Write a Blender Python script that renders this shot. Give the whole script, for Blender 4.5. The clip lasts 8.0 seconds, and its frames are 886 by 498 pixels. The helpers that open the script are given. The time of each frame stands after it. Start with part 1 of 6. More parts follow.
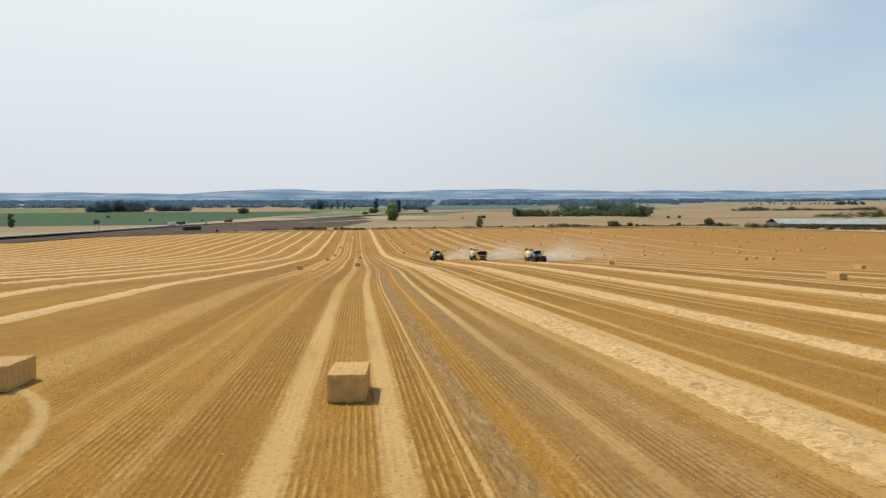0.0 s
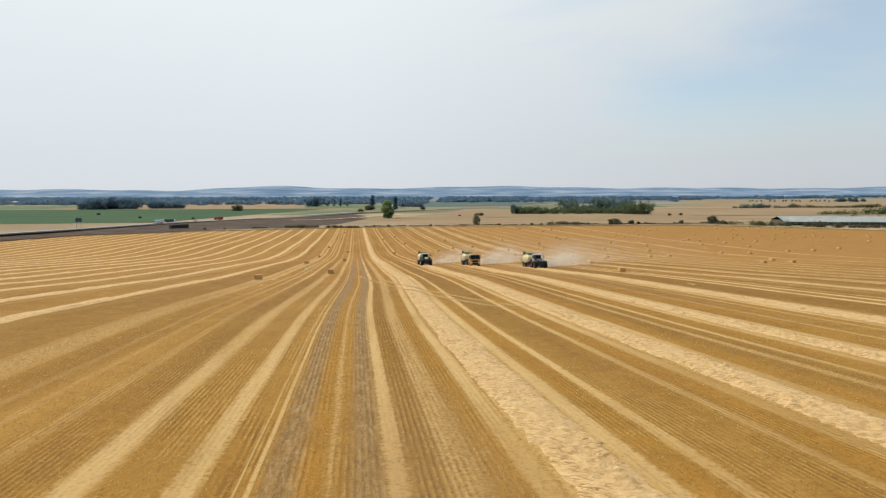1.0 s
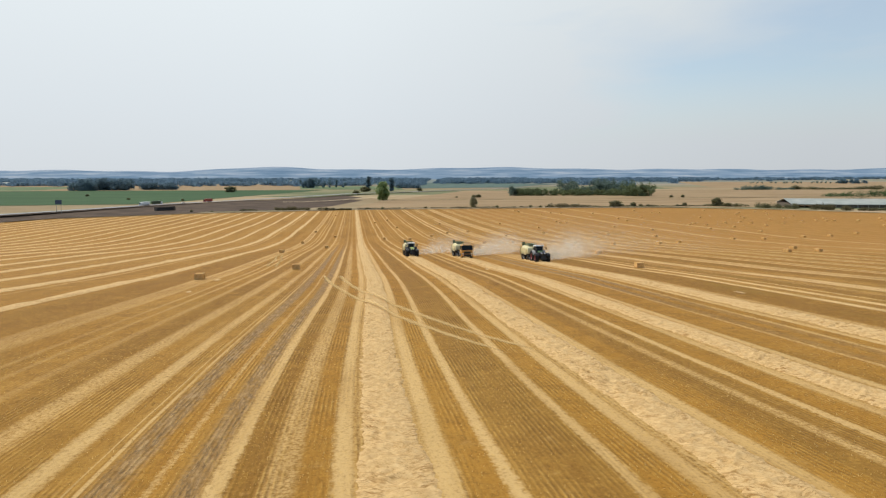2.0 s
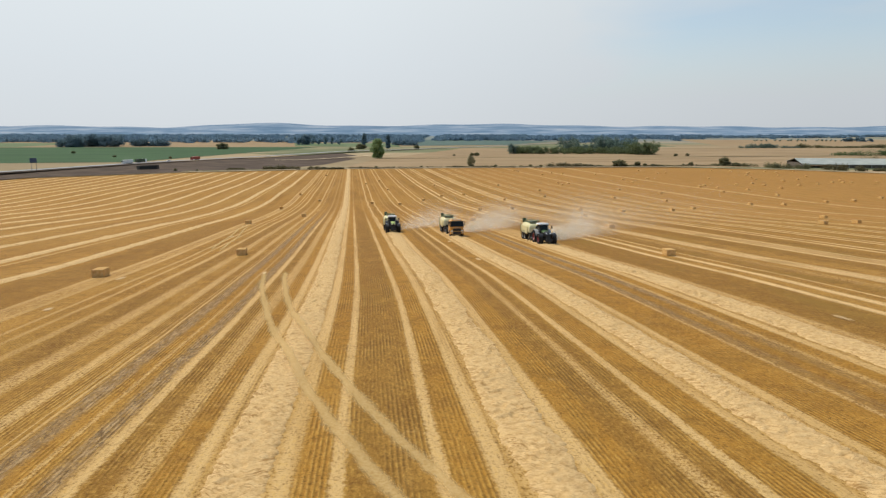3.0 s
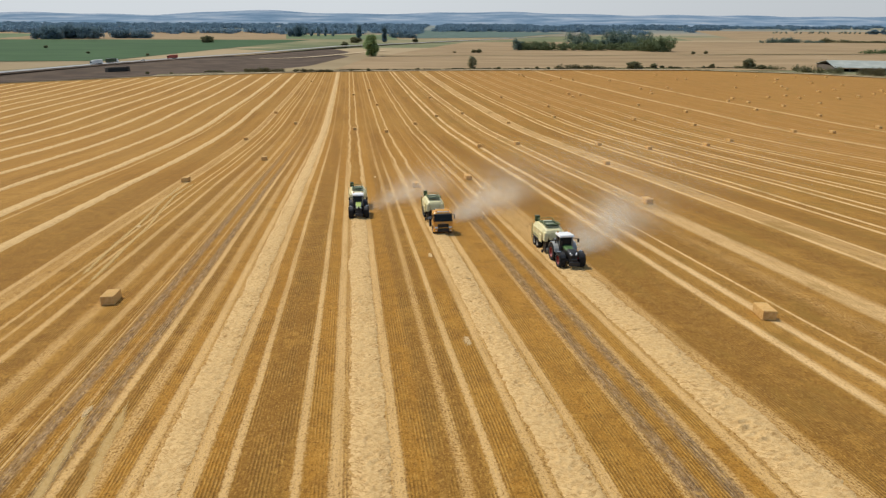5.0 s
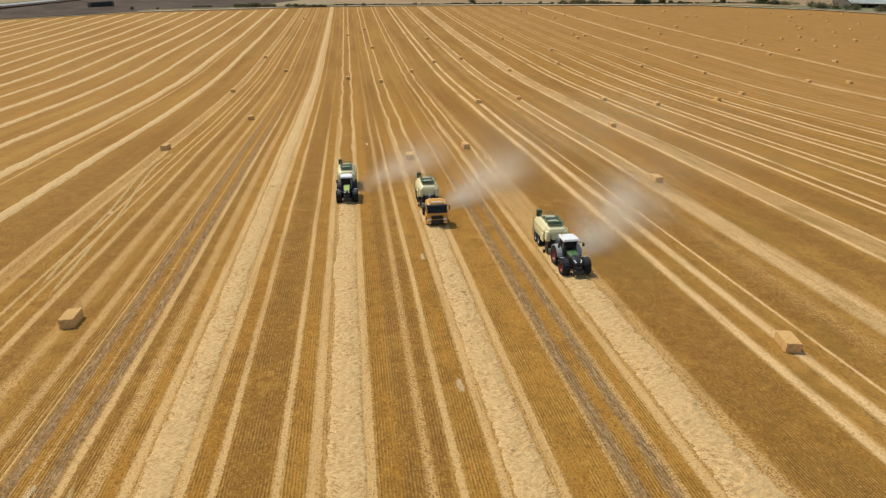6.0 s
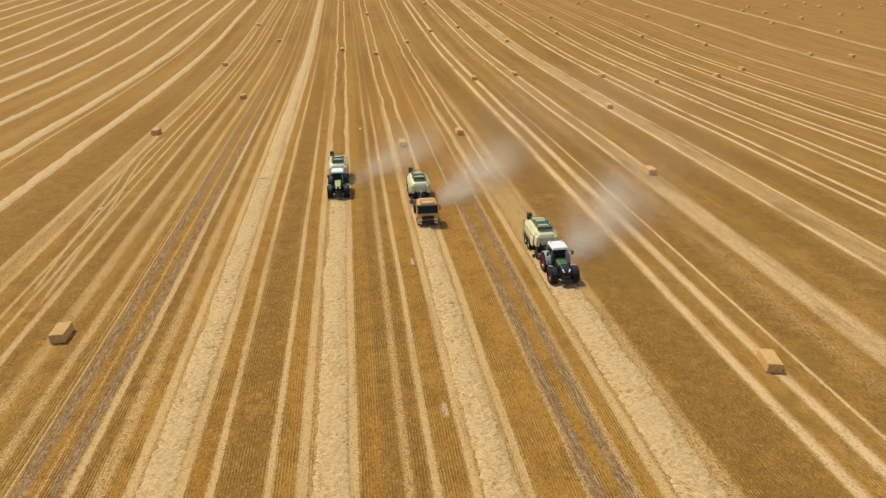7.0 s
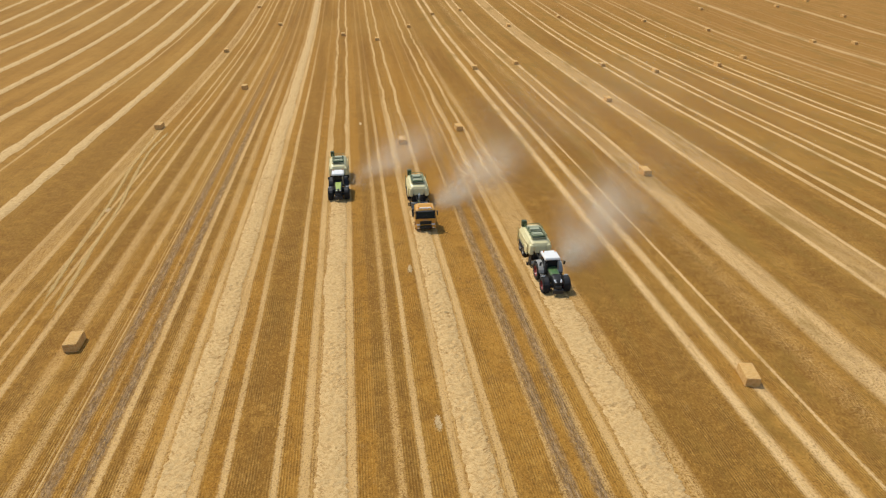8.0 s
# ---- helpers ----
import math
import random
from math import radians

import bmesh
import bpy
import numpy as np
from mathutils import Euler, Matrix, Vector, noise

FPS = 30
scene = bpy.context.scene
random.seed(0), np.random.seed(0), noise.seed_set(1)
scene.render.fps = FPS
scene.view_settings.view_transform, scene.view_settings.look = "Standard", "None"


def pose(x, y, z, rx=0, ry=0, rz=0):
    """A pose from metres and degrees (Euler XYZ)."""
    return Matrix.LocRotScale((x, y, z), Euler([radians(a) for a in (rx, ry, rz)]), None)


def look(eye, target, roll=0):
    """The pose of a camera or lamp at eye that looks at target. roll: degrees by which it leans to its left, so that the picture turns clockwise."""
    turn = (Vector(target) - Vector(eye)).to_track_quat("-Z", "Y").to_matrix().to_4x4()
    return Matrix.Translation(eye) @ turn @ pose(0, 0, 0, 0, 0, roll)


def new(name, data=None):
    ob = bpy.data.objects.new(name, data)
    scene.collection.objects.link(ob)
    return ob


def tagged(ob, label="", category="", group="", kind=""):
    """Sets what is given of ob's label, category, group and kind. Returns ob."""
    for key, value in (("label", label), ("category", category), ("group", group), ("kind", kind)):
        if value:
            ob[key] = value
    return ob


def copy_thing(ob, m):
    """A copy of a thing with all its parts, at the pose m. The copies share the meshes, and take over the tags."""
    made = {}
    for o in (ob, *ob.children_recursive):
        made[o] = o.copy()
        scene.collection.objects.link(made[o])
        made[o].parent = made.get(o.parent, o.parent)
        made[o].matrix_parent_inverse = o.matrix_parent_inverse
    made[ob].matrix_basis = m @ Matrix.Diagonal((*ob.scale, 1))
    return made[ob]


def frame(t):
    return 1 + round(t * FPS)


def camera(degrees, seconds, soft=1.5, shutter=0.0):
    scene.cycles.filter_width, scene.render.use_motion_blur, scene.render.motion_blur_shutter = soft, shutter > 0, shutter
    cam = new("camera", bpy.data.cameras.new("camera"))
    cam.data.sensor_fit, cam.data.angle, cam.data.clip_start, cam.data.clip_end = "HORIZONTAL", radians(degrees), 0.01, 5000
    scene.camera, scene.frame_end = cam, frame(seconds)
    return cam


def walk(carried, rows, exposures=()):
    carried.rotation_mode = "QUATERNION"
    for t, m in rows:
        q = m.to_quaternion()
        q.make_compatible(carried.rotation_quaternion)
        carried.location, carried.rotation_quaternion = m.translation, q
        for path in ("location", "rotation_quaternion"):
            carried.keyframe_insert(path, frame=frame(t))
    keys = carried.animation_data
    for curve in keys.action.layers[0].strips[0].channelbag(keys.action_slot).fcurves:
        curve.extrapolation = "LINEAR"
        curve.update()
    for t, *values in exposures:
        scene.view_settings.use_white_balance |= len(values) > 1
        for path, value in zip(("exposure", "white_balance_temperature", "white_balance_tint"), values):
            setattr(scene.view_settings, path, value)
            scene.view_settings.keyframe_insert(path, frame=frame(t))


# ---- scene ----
cam = camera(70.5, 8.0, soft=1.3)
PATH = [
    (0, look((0.000, 0.000, 6.400), (0.000, 19.926, 4.677), -0.16)),
    (0.5, look((1.260, 9.607, 6.356), (1.291, 29.530, 4.609), -0.13)),
    (1, look((2.623, 19.261, 6.304), (2.672, 39.178, 4.487), -0.15)),
    (1.5, look((3.799, 28.607, 6.193), (3.878, 48.508, 4.214), -0.18)),
    (3, look((7.573, 60.847, 6.965), (7.717, 80.493, 3.220), 0.06)),
    (3.5, look((8.722, 70.673, 8.419), (8.861, 90.172, 3.974), 0.09)),
    (4, look((9.610, 80.168, 10.480), (9.757, 99.478, 5.276), 0.16)),
    (4.5, look((10.093, 88.235, 12.487), (10.206, 107.316, 6.496), 0.22)),
    (6, look((11.028, 102.767, 19.050), (11.177, 120.716, 10.229), 0.41)),
    (6.5, look((11.505, 104.175, 21.039), (11.667, 121.805, 11.596), 0.50)),
    (7, look((11.932, 104.824, 23.240), (12.138, 122.195, 13.331), 0.66)),
    (7.5, look((12.224, 104.907, 25.298), (12.400, 122.076, 15.041), 0.78)),
    (8, look((12.460, 104.729, 27.410), (12.612, 121.696, 16.823), 0.87)),
]
walk(cam, PATH, [(0, -0.22), (1.5, -0.23), (3, -0.27), (4.5, -0.30), (6, -0.34), (8, -0.34)])

SLOPE = 0.137          # the rows drift this far to the left per metre ahead


# ---------------------------------------------------------------- light
SUN_EL, SUN_AZ = radians(58), (0.80, -0.60)      # the way the light travels over the ground
sun_data = bpy.data.lights.new("sun", "SUN")
sun_data.energy, sun_data.angle, sun_data.color = 3.9, radians(0.6), (1.0, 0.94, 0.83)
sun = new("sun", sun_data)
sun.matrix_basis = look((0, 0, 200), (SUN_AZ[0] * 100, SUN_AZ[1] * 100, 200 - 100 * math.tan(SUN_EL)))

world = bpy.data.worlds.new("world")
scene.world = world
world.use_nodes = True
wn, wl = world.node_tree.nodes, world.node_tree.links
wn.clear()
w_out, w_bg = wn.new("ShaderNodeOutputWorld"), wn.new("ShaderNodeBackground")
w_sky = wn.new("ShaderNodeTexSky")
w_sky.sky_type, w_sky.sun_disc = "NISHITA", False
w_sky.sun_elevation, w_sky.sun_rotation = SUN_EL, math.atan2(-SUN_AZ[0], -SUN_AZ[1])
w_sky.air_density, w_sky.dust_density, w_sky.ozone_density = 1.0, 1.2, 1.2
w_co = wn.new("ShaderNodeTexCoord")
w_map = wn.new("ShaderNodeMapping")
w_map.inputs["Scale"].default_value = (1.6, 1.0, 5.0)
w_map.inputs["Location"].default_value = (0.35, 0.2, 0.1)
w_noise = wn.new("ShaderNodeTexNoise")
w_noise.inputs["Scale"].default_value, w_noise.inputs["Detail"].default_value = 1.3, 6
w_noise.inputs["Roughness"].default_value, w_noise.inputs["Distortion"].default_value = 0.5, 0.6
w_dot = wn.new("ShaderNodeVectorMath")        # the veil thins out towards the right of the way ahead
w_dot.operation = "DOT_PRODUCT"
w_dot.inputs[1].default_value = (0.56, 0.72, 0.42)
w_thin = wn.new("ShaderNodeMapRange")
w_thin.inputs["From Min"].default_value, w_thin.inputs["From Max"].default_value = 0.80, 1.0
w_thin.inputs["To Min"].default_value, w_thin.inputs["To Max"].default_value = 0.0, 0.34
w_sub = wn.new("ShaderNodeMath")
w_sub.operation = "SUBTRACT"
w_ramp = wn.new("ShaderNodeValToRGB")
w_ramp.color_ramp.elements[0].position, w_ramp.color_ramp.elements[1].position = 0.12, 0.42
w_ramp.color_ramp.elements[0].color = (0.45, 0.45, 0.45, 1)
w_sep = wn.new("ShaderNodeSeparateXYZ")
w_hor = wn.new("ShaderNodeMapRange")          # thick haze close to the horizon
w_hor.inputs["From Min"].default_value, w_hor.inputs["From Max"].default_value = 0.04, 0.22
w_hor.inputs["To Min"].default_value, w_hor.inputs["To Max"].default_value = 1.0, 0.0
w_max = wn.new("ShaderNodeMath")
w_max.operation = "MAXIMUM"
w_veil = wn.new("ShaderNodeValToRGB")         # the colour of the high veil of cloud, from the horizon up
w_veil.color_ramp.elements[0].position, w_veil.color_ramp.elements[0].color = 0.0, (7.3, 7.76, 8.15, 1)
w_veil.color_ramp.elements[1].position, w_veil.color_ramp.elements[1].color = 0.30, (8.8, 9.5, 9.85, 1)
w_mid = w_veil.color_ramp.elements.new(0.10)
w_mid.color = (7.8, 8.4, 8.85, 1)
w_mix = wn.new("ShaderNodeMix")
w_mix.data_type = "RGBA"
wl.new(w_co.outputs["Generated"], w_map.inputs["Vector"])
wl.new(w_map.outputs[0], w_noise.inputs["Vector"])
wl.new(w_co.outputs["Generated"], w_dot.inputs[0])
wl.new(w_dot.outputs["Value"], w_thin.inputs[0])
wl.new(w_noise.outputs[0], w_sub.inputs[0])
wl.new(w_thin.outputs[0], w_sub.inputs[1])
wl.new(w_sub.outputs[0], w_ramp.inputs[0])
wl.new(w_co.outputs["Generated"], w_sep.inputs[0])
wl.new(w_sep.outputs[2], w_hor.inputs[0])
wl.new(w_sep.outputs[2], w_veil.inputs[0])
w_top = wn.new("ShaderNodeMapRange")          # clearer sky overhead
w_top.inputs["From Min"].default_value, w_top.inputs["From Max"].default_value = 0.42, 0.70
w_top.inputs["To Min"].default_value, w_top.inputs["To Max"].default_value = 1.0, 0.0
w_cut = wn.new("ShaderNodeMath")
w_cut.operation = "MULTIPLY"
wl.new(w_sep.outputs[2], w_top.inputs[0])
wl.new(w_ramp.outputs[0], w_max.inputs[0])
wl.new(w_hor.outputs[0], w_max.inputs[1])
wl.new(w_max.outputs[0], w_cut.inputs[0])
wl.new(w_top.outputs[0], w_cut.inputs[1])
w_back = wn.new("ShaderNodeMapRange")         # and away from the sun
w_back.inputs["From Min"].default_value, w_back.inputs["From Max"].default_value = -0.30, 0.25
w_back.inputs["To Min"].default_value, w_back.inputs["To Max"].default_value = 0.25, 1.0
w_veiled = wn.new("ShaderNodeMath")
w_veiled.operation = "MULTIPLY"
wl.new(w_sep.outputs[1], w_back.inputs[0])
wl.new(w_cut.outputs[0], w_veiled.inputs[0])
wl.new(w_back.outputs[0], w_veiled.inputs[1])
wl.new(w_veiled.outputs[0], w_mix.inputs[0])
w_clear = wn.new("ShaderNodeMix")
w_clear.data_type, w_clear.blend_type = "RGBA", "MULTIPLY"
w_clear.inputs[0].default_value, w_clear.inputs[7].default_value = 1.0, (1.45, 1.6, 1.6, 1)
wl.new(w_sky.outputs[0], w_clear.inputs[6])
wl.new(w_clear.outputs[2], w_mix.inputs[6])
w_side = wn.new("ShaderNodeMapRange")         # the veil is brighter on the sun's side
w_side.inputs["From Min"].default_value, w_side.inputs["From Max"].default_value = -0.15, 0.52
w_side.inputs["To Min"].default_value, w_side.inputs["To Max"].default_value = 1.05, 0.86
w_tone = wn.new("ShaderNodeVectorMath")
w_tone.operation = "SCALE"
wl.new(w_sep.outputs[0], w_side.inputs[0])
wl.new(w_veil.outputs[0], w_tone.inputs[0])
wl.new(w_side.outputs[0], w_tone.inputs["Scale"])
wl.new(w_tone.outputs[0], w_mix.inputs[7])
wl.new(w_mix.outputs[2], w_bg.inputs[0])
w_bg.inputs[1].default_value = 0.104
wl.new(w_bg.outputs[0], w_out.inputs[0])


# ---------------------------------------------------------------- the lie of the land
PROFILE_Y = [-400, 20, 125, 145, 194, 216, 240, 275, 312, 340, 370, 450, 560, 600, 1600, 6000]
PROFILE_Z = [30, 0, -7.9, -9.7, -13.6, -15.3, -17.4, -20, -22.6, -24, -24.9, -26.8, -28, -28.3, -33.3, -33.3]
EDGE_X = [-5000, -420, -330, -300, -286, -252, -205, -146, -80, 38, 125, 230, 316, 367, 450, 700, 5000]
EDGE_Y = [-600, -100, 250, 440, 507, 535, 577, 603, 632, 652, 660, 665, 626, 575, 480, 300, -300]


def zland(x, y):
    x, y = np.asarray(x, float), np.asarray(y, float)
    crown = -1.3 * (1 - np.exp(-((x - 20) / 55) ** 2)) * np.clip((y - 70) / 60, 0, 1) * np.clip((380 - y) / 100, 0, 1)
    return np.interp(y, PROFILE_Y, PROFILE_Z) + crown


def zl(x, y):
    return float(zland(x, y))


def row_x(c, y):
    """x at y of the row that passes x = c at y = 150; the rows bend a little close by."""
    s = np.clip((125 - np.asarray(y, float)) / 65, 0, 1)
    return c - SLOPE * (np.asarray(y, float) - 150) - 1.3 * s * s * (3 - 2 * s)


def edge(x):
    return float(np.interp(x, EDGE_X, EDGE_Y))


# ---------------------------------------------------------------- node helpers
class Nodes:
    """A small writer of node trees."""

    def __init__(self, name, rough=0.9, metal=0.0, spec=0.3):
        self.mat = bpy.data.materials.new(name)
        self.mat.use_nodes = True
        self.n, self.l = self.mat.node_tree.nodes, self.mat.node_tree.links
        self.bsdf = self.n["Principled BSDF"]
        self.bsdf.inputs["Roughness"].default_value = rough
        self.bsdf.inputs["Metallic"].default_value = metal
        self.bsdf.inputs["Specular IOR Level"].default_value = spec

    def plug(self, socket, value):
        if isinstance(value, bpy.types.NodeSocket):
            self.l.new(value, socket)
        elif value is not None:
            socket.default_value = value

    def math(self, op, a, b=None, c=None, clamp=False):
        m = self.n.new("ShaderNodeMath")
        m.operation, m.use_clamp = op, clamp
        for s, v in zip(m.inputs, (a, b, c)):
            self.plug(s, v)
        return m.outputs[0]

    def smooth(self, value, lo, hi, a=0.0, b=1.0):
        m = self.n.new("ShaderNodeMapRange")
        m.interpolation_type = "SMOOTHSTEP"
        for k, v in (("Value", value), ("From Min", lo), ("From Max", hi), ("To Min", a), ("To Max", b)):
            self.plug(m.inputs[k], v)
        return m.outputs[0]

    def noise(self, vector, scale, detail=3.0, rough=0.55, distort=0.0):
        m = self.n.new("ShaderNodeTexNoise")
        self.plug(m.inputs["Vector"], vector)
        m.inputs["Scale"].default_value, m.inputs["Detail"].default_value = scale, detail
        m.inputs["Roughness"].default_value, m.inputs["Distortion"].default_value = rough, distort
        return m.outputs[0]

    def xyz(self, x=0.0, y=0.0, z=0.0):
        m = self.n.new("ShaderNodeCombineXYZ")
        for s, v in zip(m.inputs, (x, y, z)):
            self.plug(s, v)
        return m.outputs[0]

    def split(self, vector):
        m = self.n.new("ShaderNodeSeparateXYZ")
        self.plug(m.inputs[0], vector)
        return m.outputs

    def mix(self, f, a, b, blend="MIX"):
        m = self.n.new("ShaderNodeMix")
        m.data_type, m.blend_type = "RGBA", blend
        self.plug(m.inputs[0], f)
        for s, v in ((m.inputs[6], a), (m.inputs[7], b)):
            self.plug(s, (*v, 1) if isinstance(v, tuple) and len(v) == 3 else v)
        return m.outputs[2]

    def ramp(self, f, *stops):
        m = self.n.new("ShaderNodeValToRGB")
        e = m.color_ramp.elements
        while len(e) < len(stops):
            e.new(0.5)
        for el, (p, c) in zip(e, stops):
            el.position, el.color = p, (*c, 1)
        self.plug(m.inputs[0], f)
        return m.outputs[0]

    def position(self):
        return self.n.new("ShaderNodeNewGeometry").outputs["Position"]

    def local(self):
        return self.n.new("ShaderNodeTexCoord").outputs["Object"]

    def object_random(self):
        return self.n.new("ShaderNodeObjectInfo").outputs["Random"]

    def island(self):
        return self.n.new("ShaderNodeNewGeometry").outputs["Random Per Island"]

    def color(self, value):
        self.plug(self.bsdf.inputs["Base Color"], (*value, 1) if isinstance(value, tuple) else value)
        return self

    def bump(self, height, strength, distance):
        m = self.n.new("ShaderNodeBump")
        m.inputs["Strength"].default_value, m.inputs["Distance"].default_value = strength, distance
        self.plug(m.inputs["Height"], height)
        self.l.new(m.outputs[0], self.bsdf.inputs["Normal"])
        return self


# ---------------------------------------------------------------- materials: the field
def stubble_material():
    k = Nodes("stubble", 0.95, 0, 0.15)
    pos = k.position()
    x, y, _ = k.split(pos)
    raw = k.math("ADD", x, k.math("MULTIPLY", k.math("SUBTRACT", y, 150.0), SLOPE))
    raw = k.math("ADD", raw, k.smooth(y, 125.0, 60.0, 0.0, 1.3))
    along = k.xyz(k.math("MULTIPLY", raw, 0.5), k.math("MULTIPLY", y, 0.06))
    wob = k.math("MULTIPLY", k.math("SUBTRACT", k.noise(along, 0.9, 3), 0.5), 0.30)
    frayed = k.math("MULTIPLY", k.math("SUBTRACT", k.noise(pos, 4.5, 4, 0.8), 0.5), 0.70)
    u = k.math("ADD", raw, wob)
    uf = k.math("ADD", u, frayed)
    fine = k.noise(pos, 7.0, 4, 0.75)
    clod = k.noise(pos, 1.1, 4, 0.6)
    patch = k.noise(k.xyz(k.math("MULTIPLY", raw, 0.24), k.math("MULTIPLY", y, 0.012)), 1.0, 4, 0.6)
    broad = k.noise(pos, 0.02, 3, 0.5)
    # bare standing stubble: golden, with browner lanes
    streak = k.noise(k.xyz(k.math("MULTIPLY", raw, 1.1), k.math("MULTIPLY", y, 0.02)), 1.0, 5, 0.7)
    base = k.ramp(patch, (0.30, (0.255, 0.124, 0.019)), (0.50, (0.362, 0.186, 0.032)), (0.70, (0.455, 0.252, 0.056)))
    base = k.mix(k.smooth(broad, 0.42, 0.62, 0, 0.40), base, (0.42, 0.25, 0.06))
    worked = k.math("MULTIPLY", k.smooth(y, 330.0, 190.0, 0.35, 1.0), k.smooth(raw, -29.0, -18.0, 0.35, 1.0))
    base = k.mix(k.math("MULTIPLY", k.smooth(streak, 0.52, 0.70, 0, 0.50), worked), base, (0.54, 0.33, 0.10))
    base = k.mix(k.math("MULTIPLY", k.smooth(streak, 0.46, 0.30, 0, 0.55), worked), base, (0.235, 0.108, 0.022))
    far_right = k.math("MULTIPLY", k.smooth(raw, 60.0, 100.0), k.smooth(y, 310.0, 420.0))
    plain = k.math("MAXIMUM", far_right, k.math("MULTIPLY", k.smooth(raw, 112.0, 140.0), k.smooth(y, 190.0, 260.0)))
    base = k.mix(k.math("MULTIPLY", plain, 0.88), base, k.mix(broad, (0.36, 0.185, 0.042), (0.44, 0.235, 0.058)))
    base = k.mix(k.math("MULTIPLY", k.smooth(raw, -34.0, -60.0), k.smooth(y, 80.0, 170.0, 0.0, 0.2)), base, (0.50, 0.305, 0.095))
    # drill rows 0.2 m apart, broken along their length
    row = k.math("SINE", k.math("MULTIPLY", k.math("ADD", raw, k.math("MULTIPLY", wob, 0.25)), 2 * math.pi / 0.2))
    gate = k.smooth(k.noise(k.xyz(k.math("MULTIPLY", raw, 0.45), k.math("MULTIPLY", y, 0.10)), 1.6, 3), 0.38, 0.62)
    gate = k.math("MULTIPLY", gate, k.math("MULTIPLY", k.math("MULTIPLY", k.smooth(y, 55.0, 105.0, 0.8, 1.15), k.smooth(y, 230.0, 150.0, 0.25, 1.0)), k.smooth(raw, -29.0, -18.0, 0.75, 1.0)))
    dash = k.smooth(k.noise(k.xyz(k.math("MULTIPLY", raw, 5.0), k.math("MULTIPLY", y, 1.2)), 1.0, 2), 0.34, 0.62, 0.08, 1.0)
    rowm = k.math("MULTIPLY", k.math("MULTIPLY", k.smooth(row, 0.0, 0.9), gate), dash)
    rowd = k.math("MULTIPLY", k.smooth(row, -0.1, -0.9), gate)
    base = k.mix(k.math("MULTIPLY", k.math("MULTIPLY", rowd, dash), 0.60), base, (0.17, 0.082, 0.022))
    base = k.mix(k.math("MULTIPLY", rowm, 0.66), base, (0.70, 0.45, 0.14))

    def lane(c, w, soft=0.85, where=uf):
        d = k.math("ABSOLUTE", k.math("SUBTRACT", where, c))
        w *= 0.95
        return k.smooth(d, w * 0.5 * (1 + soft), w * 0.5 * (1 - soft))

    def most(masks):
        m = masks[0]
        for o in masks[1:]:
            m = k.math("MAXIMUM", m, o)
        return m

    behind = k.smooth(y, 184.0, 196.0)             # where the balers have been
    ahead = k.math("SUBTRACT", 1.0, behind)
    sway = k.math("MULTIPLY", k.math("SUBTRACT", k.noise(k.xyz(k.math("MULTIPLY", raw, 0.05), k.math("MULTIPLY", y, 0.05)), 1.0, 3, 0.6), 0.5), 1.6)
    ub = k.math("ADD", uf, sway)
    open_up = k.math("MULTIPLY", k.smooth(y, 45.0, 95.0, 0.45, 1.0), k.smooth(y, 250.0, 150.0, 0.4, 1.0))        # grain fades close by and far off, to fit the camera's view
    worked_on = k.smooth(y, 300.0, 200.0, 0.25, 1.0)
    # orange standing stubble between the lanes, and browner, trodden stubble
    orange = most([lane(c, w, 0.3, u) for c, w in ((-15.1, 1.4), (-5.2, 1.2), (0.15, 1.3), (5.5, 1.5), (10.6, 1.5), (17.0, 3.2), (20.0, 0.9), (22.3, 1.4), (-10.2, 1.0))])
    base = k.mix(k.math("MULTIPLY", k.math("MULTIPLY", orange, worked_on), k.smooth(clod, 0.3, 0.7, 0.65, 0.25)), base, (0.42, 0.205, 0.028))
    dark = most([lane(c, w, 0.4, u) for c, w in ((31.4, 6.6), (-12.3, 1.0), (-2.6, 2.8), (6.9, 1.4), (8.5, 0.9), (-22.6, 2.2), (-36.0, 6.5), (43.0, 3.6), (57.6, 4.6), (70.0, 5.0))])
    base = k.mix(k.math("MULTIPLY", k.math("MULTIPLY", dark, k.math("MULTIPLY", k.smooth(y, 30.0, 100.0, 0.45, 1.0), k.smooth(y, 280.0, 190.0, 0.35, 1.0))), k.smooth(clod, 0.3, 0.7, 0.80, 0.40)), base, (0.245, 0.125, 0.024))
    trodden = k.math("MULTIPLY", lane(-12.2, 5.0, 0.35, u), k.smooth(y, 55.0, 28.0, 0.0, 0.75))
    base = k.mix(k.math("MULTIPLY", trodden, k.smooth(fine, 0.3, 0.65, 1.0, 0.55)), base, (0.33, 0.205, 0.088))
    blot = k.noise(pos, 0.42, 4, 0.68, 0.6)
    base = k.mix(k.math("MULTIPLY", k.smooth(blot, 0.47, 0.64, 0, 0.55), open_up), base, (0.235, 0.115, 0.022))
    base = k.mix(k.math("MULTIPLY", k.smooth(blot, 0.45, 0.33, 0, 0.35), open_up), base, (0.52, 0.29, 0.065))
    # bare greyish soil, cracked along the wheel lanes
    scrape = k.noise(k.xyz(k.math("MULTIPLY", raw, 4.0), k.math("MULTIPLY", y, 0.8)), 1.0, 6, 0.75)
    crack = k.noise(k.xyz(k.math("MULTIPLY", raw, 2.2), k.math("MULTIPLY", y, 0.25)), 1.0, 4, 0.6)
    thread = k.smooth(k.math("ABSOLUTE", k.math("SUBTRACT", crack, 0.5)), 0.022, 0.004)
